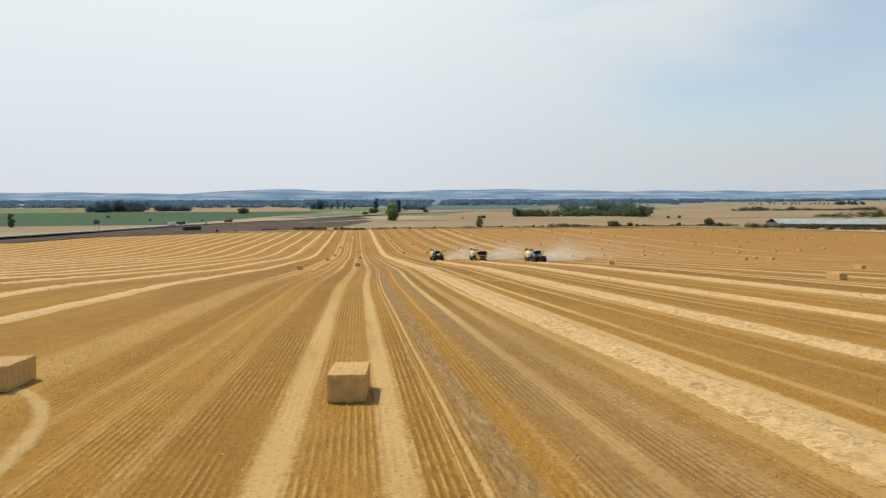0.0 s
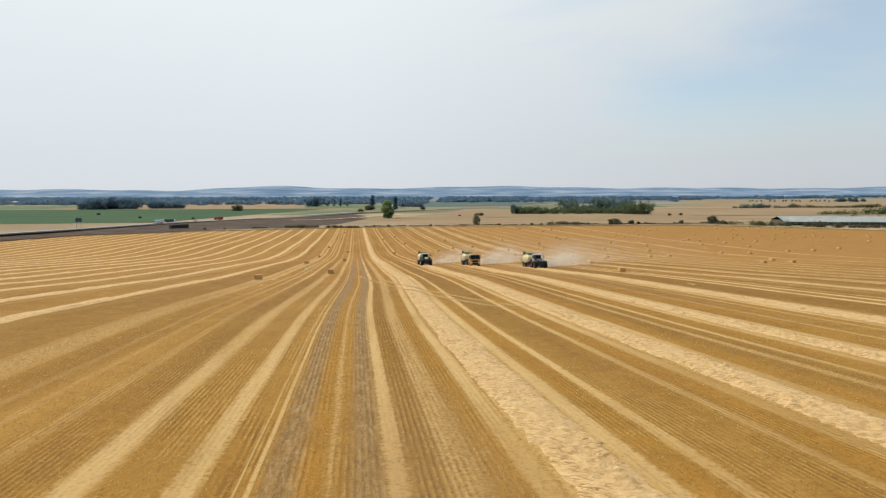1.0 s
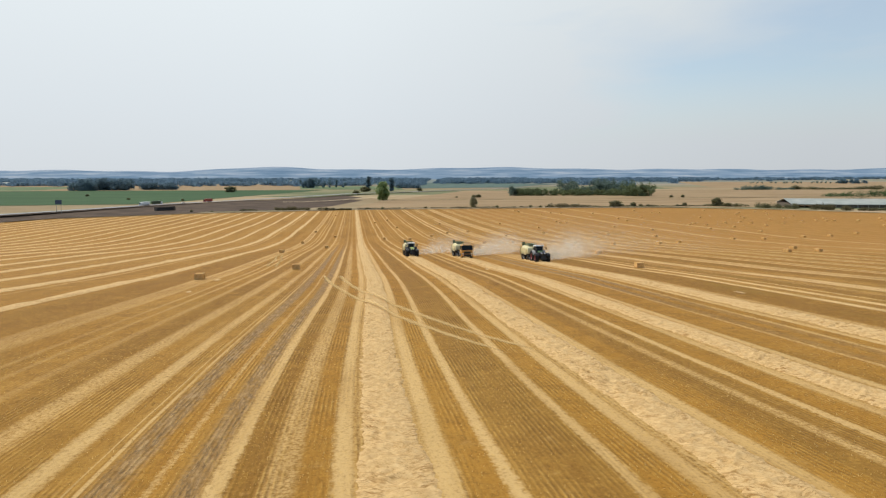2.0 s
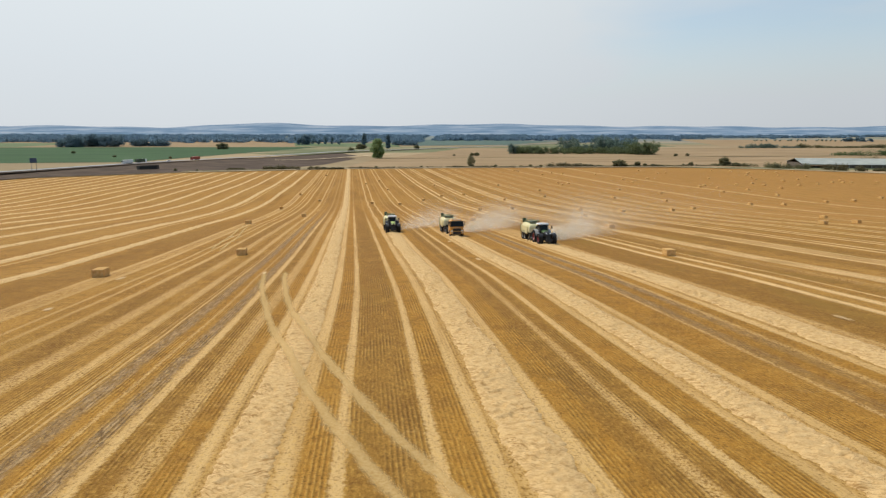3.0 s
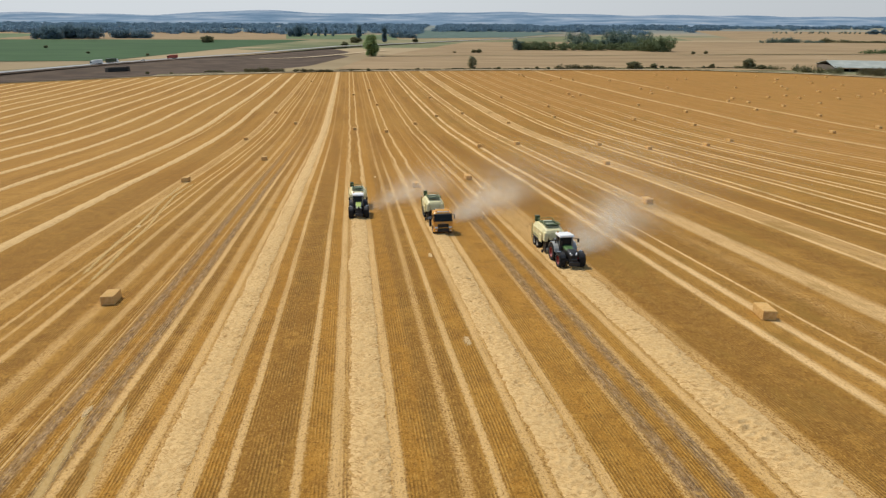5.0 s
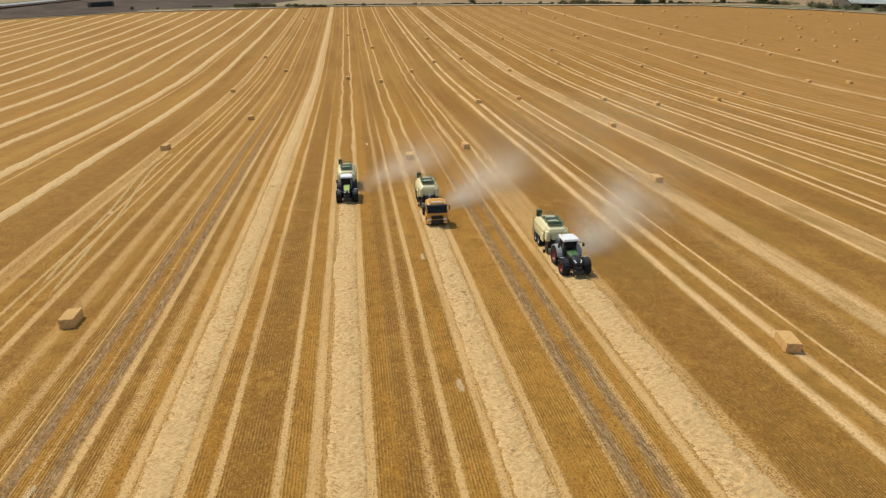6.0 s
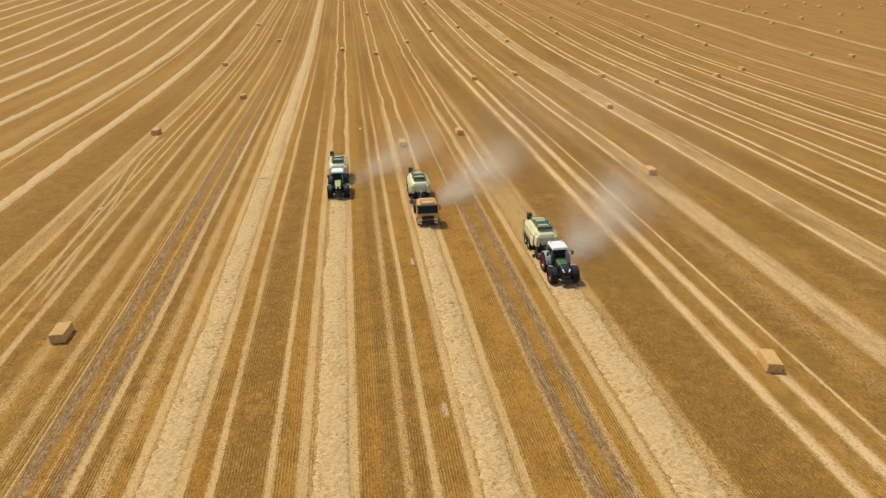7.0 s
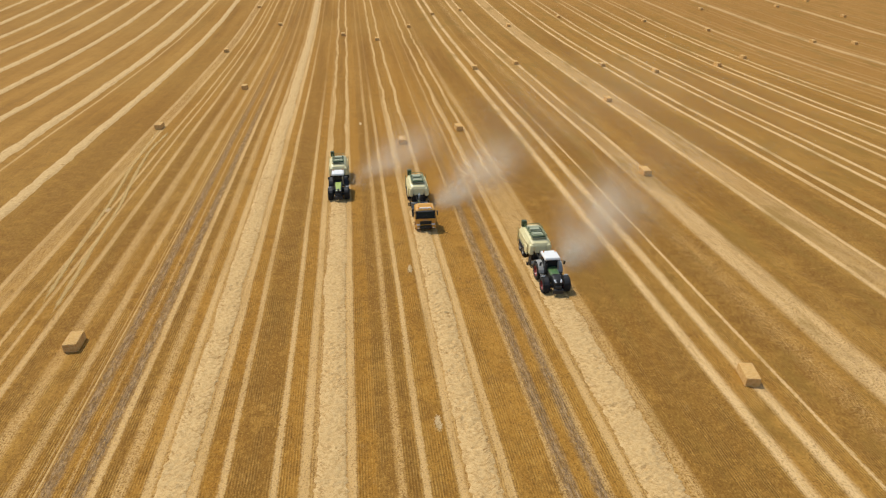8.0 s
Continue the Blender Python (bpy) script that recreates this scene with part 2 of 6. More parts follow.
    soil = most([lane(-16.05, 0.95, 0.5), k.math("MULTIPLY", lane(-13.75, 0.85, 0.5), k.smooth(y, 20.0, 50.0, 0.3, 1.0)),
                 k.math("MULTIPLY", k.math("MULTIPLY", most([lane(19.1, 0.95, 0.55), lane(21.1, 0.9, 0.55)]), k.smooth(y, 85.0, 125.0, 0.3, 1.0)), k.smooth(y, 215.0, 160.0, 0.15, 1.0))])
    soil = k.math("MULTIPLY", soil, k.math("MULTIPLY", k.smooth(y, 300.0, 170.0, 0.15, 0.95), k.smooth(y, 40.0, 95.0, 0.62, 1.0)))
    soil = k.math("MULTIPLY", soil, k.smooth(scrape, 0.30, 0.52, 0.30, 0.95))
    base = k.mix(soil, base, k.ramp(scrape, (0.36, (0.17, 0.110, 0.056)), (0.50, (0.305, 0.205, 0.108)), (0.66, (0.55, 0.41, 0.24))))
    base = k.mix(k.math("MULTIPLY", k.math("MULTIPLY", soil, thread), 0.85), base, (0.085, 0.062, 0.045))
    # pressed, bleached wheel lanes strewn with chaff
    low_off = k.smooth(y, 24.0, 55.0, 0.45, 1.0)
    far_off = k.smooth(y, 330.0, 200.0, 0.3, 1.0)
    pale = [lane(-6.25, 0.75, 0.4)] + [lane(c, w, 0.6) for c, w in ((35.3, 1.05), (38.3, 1.1), (61.1, 0.9), (65.5, 0.7))]
    pale.append(k.math("MULTIPLY", most([lane(c, w, 0.45) for c, w in ((-13.0, 0.55), (-9.3, 0.70), (-4.4, 0.5))]), k.math("MULTIPLY", far_off, low_off)))
    pale.append(k.math("MULTIPLY", lane(-18.4, 0.8, 0.45), k.smooth(fine, 0.40, 0.60, k.smooth(y, 50.0, 90.0, 0.9, 0.4), 1.0)))
    near = most([lane(c, w, 0.4) for c, w in ((-0.85, 0.5), (1.15, 0.75), (4.35, 0.75), (9.4, 0.5), (11.85, 0.7), (15.0, 0.65), (23.4, 0.8), (40.8, 0.35))])
    pale.append(k.math("MULTIPLY", near, k.math("MULTIPLY", k.smooth(y, 270.0, 190.0, 0.15, 1.0), k.smooth(y, 35.0, 75.0, 0.3, 1.0))))
    pale.append(k.math("MULTIPLY", most([lane(-11.2, 0.95, 0.5), lane(-21.2, 1.15, 0.5), lane(7.75, 0.6, 0.7), lane(18.5, 0.35, 0.6), lane(21.65, 0.45, 0.6), lane(27.5, 1.1, 0.6), lane(-14.8, 0.25, 0.6)]), k.math("MULTIPLY", k.math("MULTIPLY", far_off, low_off), k.smooth(fine, 0.42, 0.62, 0.30, 0.95))))
    pale.append(k.math("MULTIPLY", lane(-21.2, 0.95, 0.45), k.smooth(y, 70.0, 40.0, 0.0, 0.9)))
    pale.append(k.math("MULTIPLY", most([lane(-16.75, 0.16, 0.4, u), lane(-17.1, 0.07, 0.4, u)]), 0.9))
    left = most([lane(c, w, 0.4) for c, w in ((-49.7, 0.45), (-32.4, 0.7), (-30.2, 0.7), (-27.6, 0.4), (-26.2, 0.4), (-24.2, 0.65))])
    pale.append(k.math("MULTIPLY", left, k.smooth(y, 70.0, 150.0, 0.25, 0.9)))
    pale.append(k.math("MULTIPLY", lane(-31.3, 2.2, 0.3), k.smooth(fine, 0.40, 0.62, 0.1, 0.7)))
    pale.append(k.math("MULTIPLY", lane(49.3, 3.5, 0.3), k.math("MULTIPLY", k.smooth(fine, 0.35, 0.62, 0.45, 0.95), k.smooth(y, 225.0, 170.0, 0.25, 1.0))))
    pale.append(k.math("MULTIPLY", most([lane(47.9, 0.8, 0.4), lane(51.0, 0.8, 0.4)]), k.smooth(y, 165.0, 215.0)))
    pale.append(k.math("MULTIPLY", lane(63.3, 4.0, 0.3), 0.45))
    pale.append(k.math("MULTIPLY", lane(45.0, 2.2, 0.8), k.smooth(fine, 0.48, 0.66, 0.0, 0.8)))
    rep = k.math("PINGPONG", k.math("SUBTRACT", u, 76.1), 5.6)           # baled passes further right
    right = k.math("MULTIPLY", k.smooth(u, 69.0, 71.0), k.math("MULTIPLY", k.smooth(u, 130.0, 120.0, 0.22, 1.0), k.math("SUBTRACT", 1.0, k.math("MULTIPLY", far_right, 0.6))))
    pale.append(k.math("MULTIPLY", most([lane(137.4, 1.6), lane(161.4, 2.6), lane(196.6, 2.4)]), 0.7))
    pale.append(k.math("MULTIPLY", k.smooth(k.math("ABSOLUTE", k.math("SUBTRACT", rep, 1.45)), 0.62, 0.30), right))
    spilt = k.math("MULTIPLY", most([lane(c, w, 0.35) for c, w in ((2.9, 2.8), (13.4, 2.8), (25.5, 3.5))]), ahead)      # loose straw round the windrows
    pale.append(k.math("MULTIPLY", k.math("MAXIMUM", spilt, lane(-7.7, 2.7, 0.35)), k.smooth(fine, 0.38, 0.60, 0.25, 0.9)))
    for c in (2.9, 13.6, 24.5):                   # the two wheel lanes where a windrow was taken up
        pale.append(k.math("MULTIPLY", k.math("MAXIMUM", lane(c - 1.35, 0.62, 0.3, ub), lane(c + 1.35, 0.62, 0.3, ub)), behind))
    pale = most(pale)
    wear = k.smooth(k.noise(k.xyz(k.math("MULTIPLY", raw, 0.8), k.math("MULTIPLY", y, 0.05)), 1.3, 4), 0.28, 0.55, 0.62, 1.0)
    pale = k.math("MULTIPLY", pale, k.smooth(y, 30.0, 75.0, 0.84, 1.0))
    pale = k.math("MULTIPLY", pale, k.math("MULTIPLY", wear, k.smooth(fine, 0.30, 0.56, k.smooth(y, 40.0, 90.0, 0.75, 0.5), 1.0)))
    base = k.mix(pale, base, k.mix(k.smooth(raw, 28.0, 34.0), (0.68, 0.472, 0.215), (0.80, 0.585, 0.30)))
    rest = k.math("SUBTRACT", 1.0, k.math("MULTIPLY", pale, 0.6))
    # loose straw and dark clods
    fleck = k.noise(k.xyz(k.math("MULTIPLY", raw, 6.5), k.math("MULTIPLY", y, 2.2)), 1.0, 3, 0.7)
    base = k.mix(k.math("MULTIPLY", k.smooth(fine, 0.53, 0.70, 0, 0.65), open_up), base, (0.60, 0.37, 0.09))
    base = k.mix(k.math("MULTIPLY", k.math("MULTIPLY", k.smooth(fine, 0.48, 0.33, 0, 0.9), rest), open_up), base, (0.14, 0.068, 0.016))
    base = k.mix(k.math("MULTIPLY", k.math("MULTIPLY", k.smooth(fleck, 0.47, 0.32, 0, 0.6), rest), open_up), base, (0.165, 0.080, 0.014))
    base = k.mix(k.math("MULTIPLY", k.smooth(fleck, 0.54, 0.70, 0, 0.5), open_up), base, (0.64, 0.40, 0.10))
    base = k.mix(k.smooth(clod, 0.62, 0.80, 0, 0.30), base, (0.66, 0.44, 0.18))
    grain = k.noise(k.xyz(k.math("MULTIPLY", raw, 16.0), k.math("MULTIPLY", y, 10.0)), 1.0, 3, 0.8)
    base = k.mix(k.math("MULTIPLY", k.math("MULTIPLY", k.smooth(grain, 0.46, 0.30, 0, 0.55), rest), open_up), base, (0.13, 0.06, 0.014))
    base = k.mix(k.math("MULTIPLY", k.smooth(grain, 0.56, 0.72, 0, 0.4), open_up), base, (0.66, 0.42, 0.12))
    olive = k.math("MULTIPLY", k.smooth(k.noise(k.xyz(k.math("MULTIPLY", raw, 0.22), k.math("MULTIPLY", y, 0.06)), 1.0, 4, 0.65), 0.50, 0.66), k.smooth(raw, 24.0, 34.0, 0.15, 0.55))
    base = k.mix(olive, base, (0.27, 0.165, 0.034))
    base = k.mix(1.0, base, k.mix(k.smooth(y, 50.0, 140.0), (0.85, 0.81, 0.72), (0.885, 0.81, 0.735)), "MULTIPLY")
    k.color(base)
    height = k.math("ADD", k.math("MULTIPLY", fine, 0.6), k.math("MULTIPLY", k.math("MULTIPLY", k.math("MULTIPLY", row, gate), 0.5), k.math("SUBTRACT", 1.0, pale)))
    return k.bump(height, 0.7, 0.06).mat


def straw_material(name, tint=1.0):
    k = Nodes(name, 0.9, 0, 0.2)
    pos = k.position()
    x, y, z = k.split(pos)
    weave = k.xyz(k.math("MULTIPLY", x, 3.2), k.math("MULTIPLY", y, 8.0), k.math("MULTIPLY", z, 4.0))
    fine, mid, soft = k.noise(weave, 1.0, 5, 0.75, 1.2), k.noise(pos, 3.5, 5, 0.7, 0.8), k.noise(pos, 0.35, 3)
    base = k.ramp(mid, (0.30, (0.55 * tint, 0.335 * tint, 0.125 * tint)), (0.50, (0.69 * tint, 0.45 * tint, 0.19 * tint)), (0.72, (0.80 * tint, 0.56 * tint, 0.27 * tint)))
    side = k.n.new("ShaderNodeAttribute")
    side.attribute_name = "side"
    out = side.outputs["Fac"]                      # 0 in the middle of a windrow, 1 at its edges
    sweep = k.math("SUBTRACT", k.math("MULTIPLY", y, 5.0), k.math("MULTIPLY", out, 4.0))
    curl = k.noise(k.xyz(k.math("MULTIPLY", x, 1.6), sweep), 1.0, 3, 0.65, 1.4)
    flank = k.math("MULTIPLY", k.smooth(out, 0.15, 0.55, 0.45, 1.0), k.smooth(soft, 0.35, 0.6, 1.0, 0.45))
    base = k.mix(k.math("MULTIPLY", k.smooth(curl, 0.50, 0.37, 0, 0.95), flank), base, (0.30, 0.155, 0.042))
    base = k.mix(k.smooth(fine, 0.47, 0.33, 0, 0.8), base, (0.29, 0.16, 0.045))
    base = k.mix(k.smooth(fine, 0.56, 0.72, 0, 0.5), base, (0.84 * tint, 0.65 * tint, 0.35 * tint))
    base = k.mix(k.smooth(soft, 0.45, 0.7, 0, 0.3), base, (0.56 * tint, 0.37 * tint, 0.16 * tint))
    k.color(base)
    return k.bump(k.math("ADD", fine, mid), 0.6, 0.06).mat


def chaff_material():
    """Patchy pressed chaff; it thins out towards the sides of a track."""
    k = Nodes("chaff_track", 0.95, 0, 0.1)
    pos = k.position()
    side = k.n.new("ShaderNodeAttribute")
    side.attribute_name = "side"
    fine, mid = k.noise(pos, 8.0, 4, 0.75), k.noise(pos, 1.2, 4, 0.65)
    k.color(k.mix(k.smooth(fine, 0.35, 0.65), (0.58, 0.37, 0.13), (0.75, 0.53, 0.235)))
    cover = k.math("ADD", side.outputs["Fac"], k.math("MULTIPLY", k.math("SUBTRACT", k.math("ADD", fine, mid), 1.0), 1.1))
    k.plug(k.bsdf.inputs["Alpha"], k.smooth(cover, 1.0, 0.25, 0.0, 0.55))
    return k.mat


def bale_material():
    k = Nodes("pressed_straw", 0.92, 0, 0.15)
    p = k.local()
    x, y, z = k.split(p)
    flake = k.noise(k.xyz(k.math("MULTIPLY", x, 2.0), k.math("MULTIPLY", y, 9.0), k.math("MULTIPLY", z, 2.0)), 1.4, 4, 0.6)
    fine = k.noise(p, 30.0, 4, 0.7)
    base = k.ramp(flake, (0.3, (0.53, 0.285, 0.08)), (0.5, (0.68, 0.405, 0.14)), (0.7, (0.78, 0.515, 0.22)))
    base = k.mix(k.smooth(fine, 0.48, 0.28, 0, 0.5), base, (0.32, 0.165, 0.045))
    base = k.mix(k.smooth(fine, 0.56, 0.74, 0, 0.5), base, (0.80, 0.58, 0.27))
    base = k.mix(k.math("MULTIPLY", k.object_random(), 0.25), base, (0.50, 0.33, 0.14))
    return k.color(base).bump(k.math("ADD", fine, k.math("MULTIPLY", flake, 1.5)), 0.8, 0.04).mat


def stalk_material():
    k = Nodes("stubble_stalks", 0.85, 0, 0.2)
    base = k.ramp(k.island(), (0.0, (0.46, 0.27, 0.06)), (0.5, (0.60, 0.39, 0.12)), (1.0, (0.74, 0.53, 0.22)))
    k.color(base)
    thin = k.n.new("ShaderNodeBsdfTranslucent")
    k.plug(thin.inputs[0], base)
    both = k.n.new("ShaderNodeMixShader")
    both.inputs[0].default_value = 0.55
    k.l.new(k.bsdf.outputs[0], both.inputs[1])
    k.l.new(thin.outputs[0], both.inputs[2])
    k.l.new(both.outputs[0], k.n["Material Output"].inputs[0])
    return k.mat


# ---------------------------------------------------------------- materials: the country
def valley_material():
    k = Nodes("valley_fields", 0.95, 0, 0.1)
    pos = k.position()
    x, y, _ = k.split(pos)
    v = k.n.new("ShaderNodeTexVoronoi")
    v.inputs["Scale"].default_value, v.inputs["Randomness"].default_value = 1.0, 0.9
    k.plug(v.inputs["Vector"], k.xyz(k.math("MULTIPLY", x, 1 / 620), k.math("MULTIPLY", y, 1 / 230)))
    cell = k.split(v.outputs["Color"])[0]
    soft, fine = k.noise(pos, 0.012, 4), k.noise(pos, 0.2, 4, 0.65)
    base = k.ramp(cell, (0.0, (0.27, 0.20, 0.11)), (0.25, (0.36, 0.265, 0.15)), (0.48, (0.20, 0.19, 0.10)), (0.66, (0.12, 0.145, 0.07)), (0.86, (0.30, 0.23, 0.13)))
    base.node.color_ramp.interpolation = "CONSTANT"
    base = k.mix(k.smooth(soft, 0.4, 0.65, 0, 0.35), base, (0.36, 0.28, 0.16))
    base = k.mix(k.smooth(fine, 0.5, 0.7, 0, 0.25), base, (0.34, 0.24, 0.11))
    # painted haze: a blue-green tint that grows with distance beyond 1700 m
    haze_tint = k.math("MULTIPLY", k.smooth(y, 1700.0, 2600.0), k.smooth(x, 2200.0, 700.0, 0.35, 0.85))
    base = k.mix(haze_tint, base, k.mix(cell, (0.13, 0.17, 0.17), (0.20, 0.23, 0.22)))
    return k.color(base).mat


def flat_material(name, low, high, scale=0.2, stretch=(1, 1, 1), rough=0.95):
    k = Nodes(name, rough, 0, 0.15)
    pos = k.position()
    x, y, z = k.split(pos)
    q = k.xyz(k.math("MULTIPLY", x, stretch[0]), k.math("MULTIPLY", y, stretch[1]), k.math("MULTIPLY", z, stretch[2]))
    a, b = k.noise(q, scale, 5, 0.6), k.noise(q, scale * 8, 3, 0.6)
    base = k.mix(k.smooth(a, 0.3, 0.7), low, high)
    base = k.mix(k.smooth(b, 0.5, 0.75, 0, 0.35), base, tuple(c * 0.7 for c in low))
    return k.color(base).mat


def leaf_material(name, low, high):
    k = Nodes(name, 0.7, 0, 0.25)
    base = k.ramp(k.island(), (0.0, low), (1.0, high))
    base = k.mix(k.math("MULTIPLY", k.object_random(), 0.3), base, tuple(c * 0.8 for c in low))
    k.color(base)
    thin, both = k.n.new("ShaderNodeBsdfTranslucent"), k.n.new("ShaderNodeMixShader")
    k.plug(thin.inputs[0], base)
    both.inputs[0].default_value = 0.5
    k.l.new(k.bsdf.outputs[0], both.inputs[1])
    k.l.new(thin.outputs[0], both.inputs[2])
    k.l.new(both.outputs[0], k.n["Material Output"].inputs[0])
    return k.mat


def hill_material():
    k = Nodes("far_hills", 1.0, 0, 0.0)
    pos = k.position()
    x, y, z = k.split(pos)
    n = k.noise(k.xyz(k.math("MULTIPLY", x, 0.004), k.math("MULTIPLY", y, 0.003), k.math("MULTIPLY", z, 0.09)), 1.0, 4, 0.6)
    # the hills' haze is painted into these blue-grey tones
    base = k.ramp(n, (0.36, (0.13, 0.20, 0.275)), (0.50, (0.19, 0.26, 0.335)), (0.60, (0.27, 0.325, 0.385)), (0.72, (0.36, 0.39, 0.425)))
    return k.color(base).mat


# ---------------------------------------------------------------- materials: machines
def paint(name, colour, rough=0.35, metal=0.0, dust=0.25):
    k = Nodes(name, rough, metal, 0.5)
    p = k.local()
    grime = k.smooth(k.noise(p, 2.5, 5, 0.65), 0.42, 0.75, 0, dust)
    k.color(k.mix(grime, colour, (0.42, 0.31, 0.18)))
    k.plug(k.bsdf.inputs["Roughness"], k.smooth(grime, 0, 0.5, rough, 0.85))
    return k.mat


STUBBLE, STRAW, BALE, STALK = stubble_material(), straw_material("windrow_straw", 0.89), bale_material(), stalk_material()
VALLEY, HILL = valley_material(), hill_material()
TRACK = chaff_material()
TWINE = paint("twine", (0.62, 0.43, 0.20), 0.8, 0, 0.1)
GREEN_CROP = flat_material("green_crop", (0.035, 0.075, 0.028), (0.055, 0.105, 0.04), 0.02, (0.4, 1, 1))
PALE_FIELD = flat_material("pale_stubble", (0.25, 0.168, 0.085), (0.35, 0.243, 0.130), 0.03, (0.25, 1, 1))
SOIL = flat_material("bare_soil", (0.062, 0.041, 0.027), (0.112, 0.076, 0.050), 0.06)
ROAD = flat_material("road_asphalt", (0.27, 0.265, 0.255), (0.37, 0.36, 0.345), 0.3)
DIRT = flat_material("dirt_track", (0.46, 0.35, 0.21), (0.60, 0.48, 0.31), 0.2)
DRY_GRASS = flat_material("dry_grass", (0.13, 0.12, 0.05), (0.24, 0.20, 0.085), 0.3)
LEAF_MID = leaf_material("leaves_green", (0.067, 0.112, 0.044), (0.152, 0.220, 0.088))
# greyed and lightened: haze is painted into the leaf colour
LEAF_HAZY = leaf_material("leaves_hazy", (0.105, 0.152, 0.120), (0.197, 0.260, 0.204))
LEAF_HEDGE = leaf_material("leaves_hedge", (0.100, 0.091, 0.045), (0.221, 0.185, 0.091))
LEAF_LIGHT = leaf_material("leaves_light", (0.115, 0.149, 0.068), (0.203, 0.236, 0.115))
# blue haze of the distance is painted into these leaves
LEAF_BLUE_HAZE = leaf_material("leaves_blue_haze", (0.10, 0.16, 0.195), (0.18, 0.265, 0.30))
# this field's green is dulled with a painted haze tint
FAR_CROP = flat_material("far_crop_hazy", (0.075, 0.115, 0.095), (0.11, 0.155, 0.125), 0.03)
LIGHT_CROP = flat_material("light_crop", (0.10, 0.14, 0.065), (0.15, 0.19, 0.09), 0.02)
# bluest leaves, for the far belts: their haze is put into the colour
LEAF_FAR = leaf_material("leaves_distant_haze", (0.13, 0.21, 0.275), (0.20, 0.295, 0.37))
LEAF_WILLOW = leaf_material("leaves_willow", (0.22, 0.30, 0.12), (0.38, 0.47, 0.20))
LEAF_PALE = leaf_material("leaves_pale_olive", (0.22, 0.21, 0.12), (0.38, 0.35, 0.20))
LEAF_DRY = leaf_material("leaves_olive", (0.122, 0.122, 0.059), (0.244, 0.220, 0.107))
BARK = flat_material("bark", (0.07, 0.05, 0.035), (0.15, 0.115, 0.085), 2.0)
CONCRETE = flat_material("concrete", (0.33, 0.32, 0.30), (0.45, 0.43, 0.40), 0.5)
ROOF_SHEET = flat_material("roof_sheet", (0.30, 0.32, 0.28), (0.43, 0.44, 0.385), 0.15, (1, 1, 1), 0.5)
BARN_WALL = flat_material("barn_boards", (0.10, 0.085, 0.07), (0.18, 0.15, 0.12), 0.5)
DARK = paint("black_plastic", (0.012, 0.012, 0.013), 0.55, 0, 0.04)
RUBBER = paint("tyre_rubber", (0.012, 0.012, 0.012), 0.9, 0, 0.06)
RED = paint("red_rim", (0.20, 0.012, 0.016), 0.4, 0, 0.12)
FIELD_GREEN = paint("dark_green_paint", (0.022, 0.05, 0.022), 0.3, 0, 0.12)
LEAF_GREEN = paint("mid_green_paint", (0.075, 0.15, 0.05), 0.35, 0, 0.2)
GREY_PAINT = paint("light_grey_paint", (0.36, 0.36, 0.34), 0.45, 0, 0.25)
DECK = paint("deck_steel", (0.36, 0.38, 0.25), 0.5, 0, 0.3)
BOX_GREEN = paint("deep_green_paint", (0.022, 0.055, 0.018), 0.45, 0, 0.15)
LIME = paint("lime_green_paint", (0.40, 0.50, 0.13), 0.3, 0, 0.2)
WHITE = paint("white_paint", (0.78, 0.77, 0.74), 0.4, 0, 0.15)
CREAM = paint("cream_panel", (0.74, 0.66, 0.36), 0.4, 0, 0.25)
BALER_GREEN = paint("baler_green", (0.12, 0.18, 0.07), 0.4, 0, 0.35)
GREY_METAL = paint("grey_steel", (0.30, 0.30, 0.28), 0.45, 0.6, 0.4)
ORANGE = paint("orange_paint", (0.64, 0.30, 0.038), 0.35, 0, 0.35)
AMBER = paint("amber_lens", (0.75, 0.28, 0.02), 0.2, 0, 0.0)
LAMP = paint("lamp_lens", (0.75, 0.76, 0.76), 0.1, 0, 0.0)
RED_PAINT = paint("red_paint", (0.40, 0.05, 0.03), 0.4)
BLUE_SIGN = paint("blue_sign", (0.03, 0.07, 0.14), 0.4)


def glass_material():
    k = Nodes("tinted_glass", 0.12, 0, 0.15)
    k.color((0.012, 0.016, 0.018))
    return k.mat


def dust_material():
    k = Nodes("airborne_dust", 1.0, 0, 0.0)
    k.color((0.96, 0.87, 0.70))
    thin, clear = k.n.new("ShaderNodeBsdfTranslucent"), k.n.new("ShaderNodeBsdfTransparent")
    thin.inputs[0].default_value = (0.95, 0.87, 0.73, 1)
    both, veil = k.n.new("ShaderNodeMixShader"), k.n.new("ShaderNodeMixShader")
    both.inputs[0].default_value, veil.inputs[0].default_value = 0.5, 0.24
    k.l.new(k.bsdf.outputs[0], both.inputs[1])
    k.l.new(thin.outputs[0], both.inputs[2])
    k.l.new(clear.outputs[0], veil.inputs[1])
    k.l.new(both.outputs[0], veil.inputs[2])
    k.l.new(veil.outputs[0], k.n["Material Output"].inputs[0])
    return k.mat


GLASS, DUST = glass_material(), dust_material()


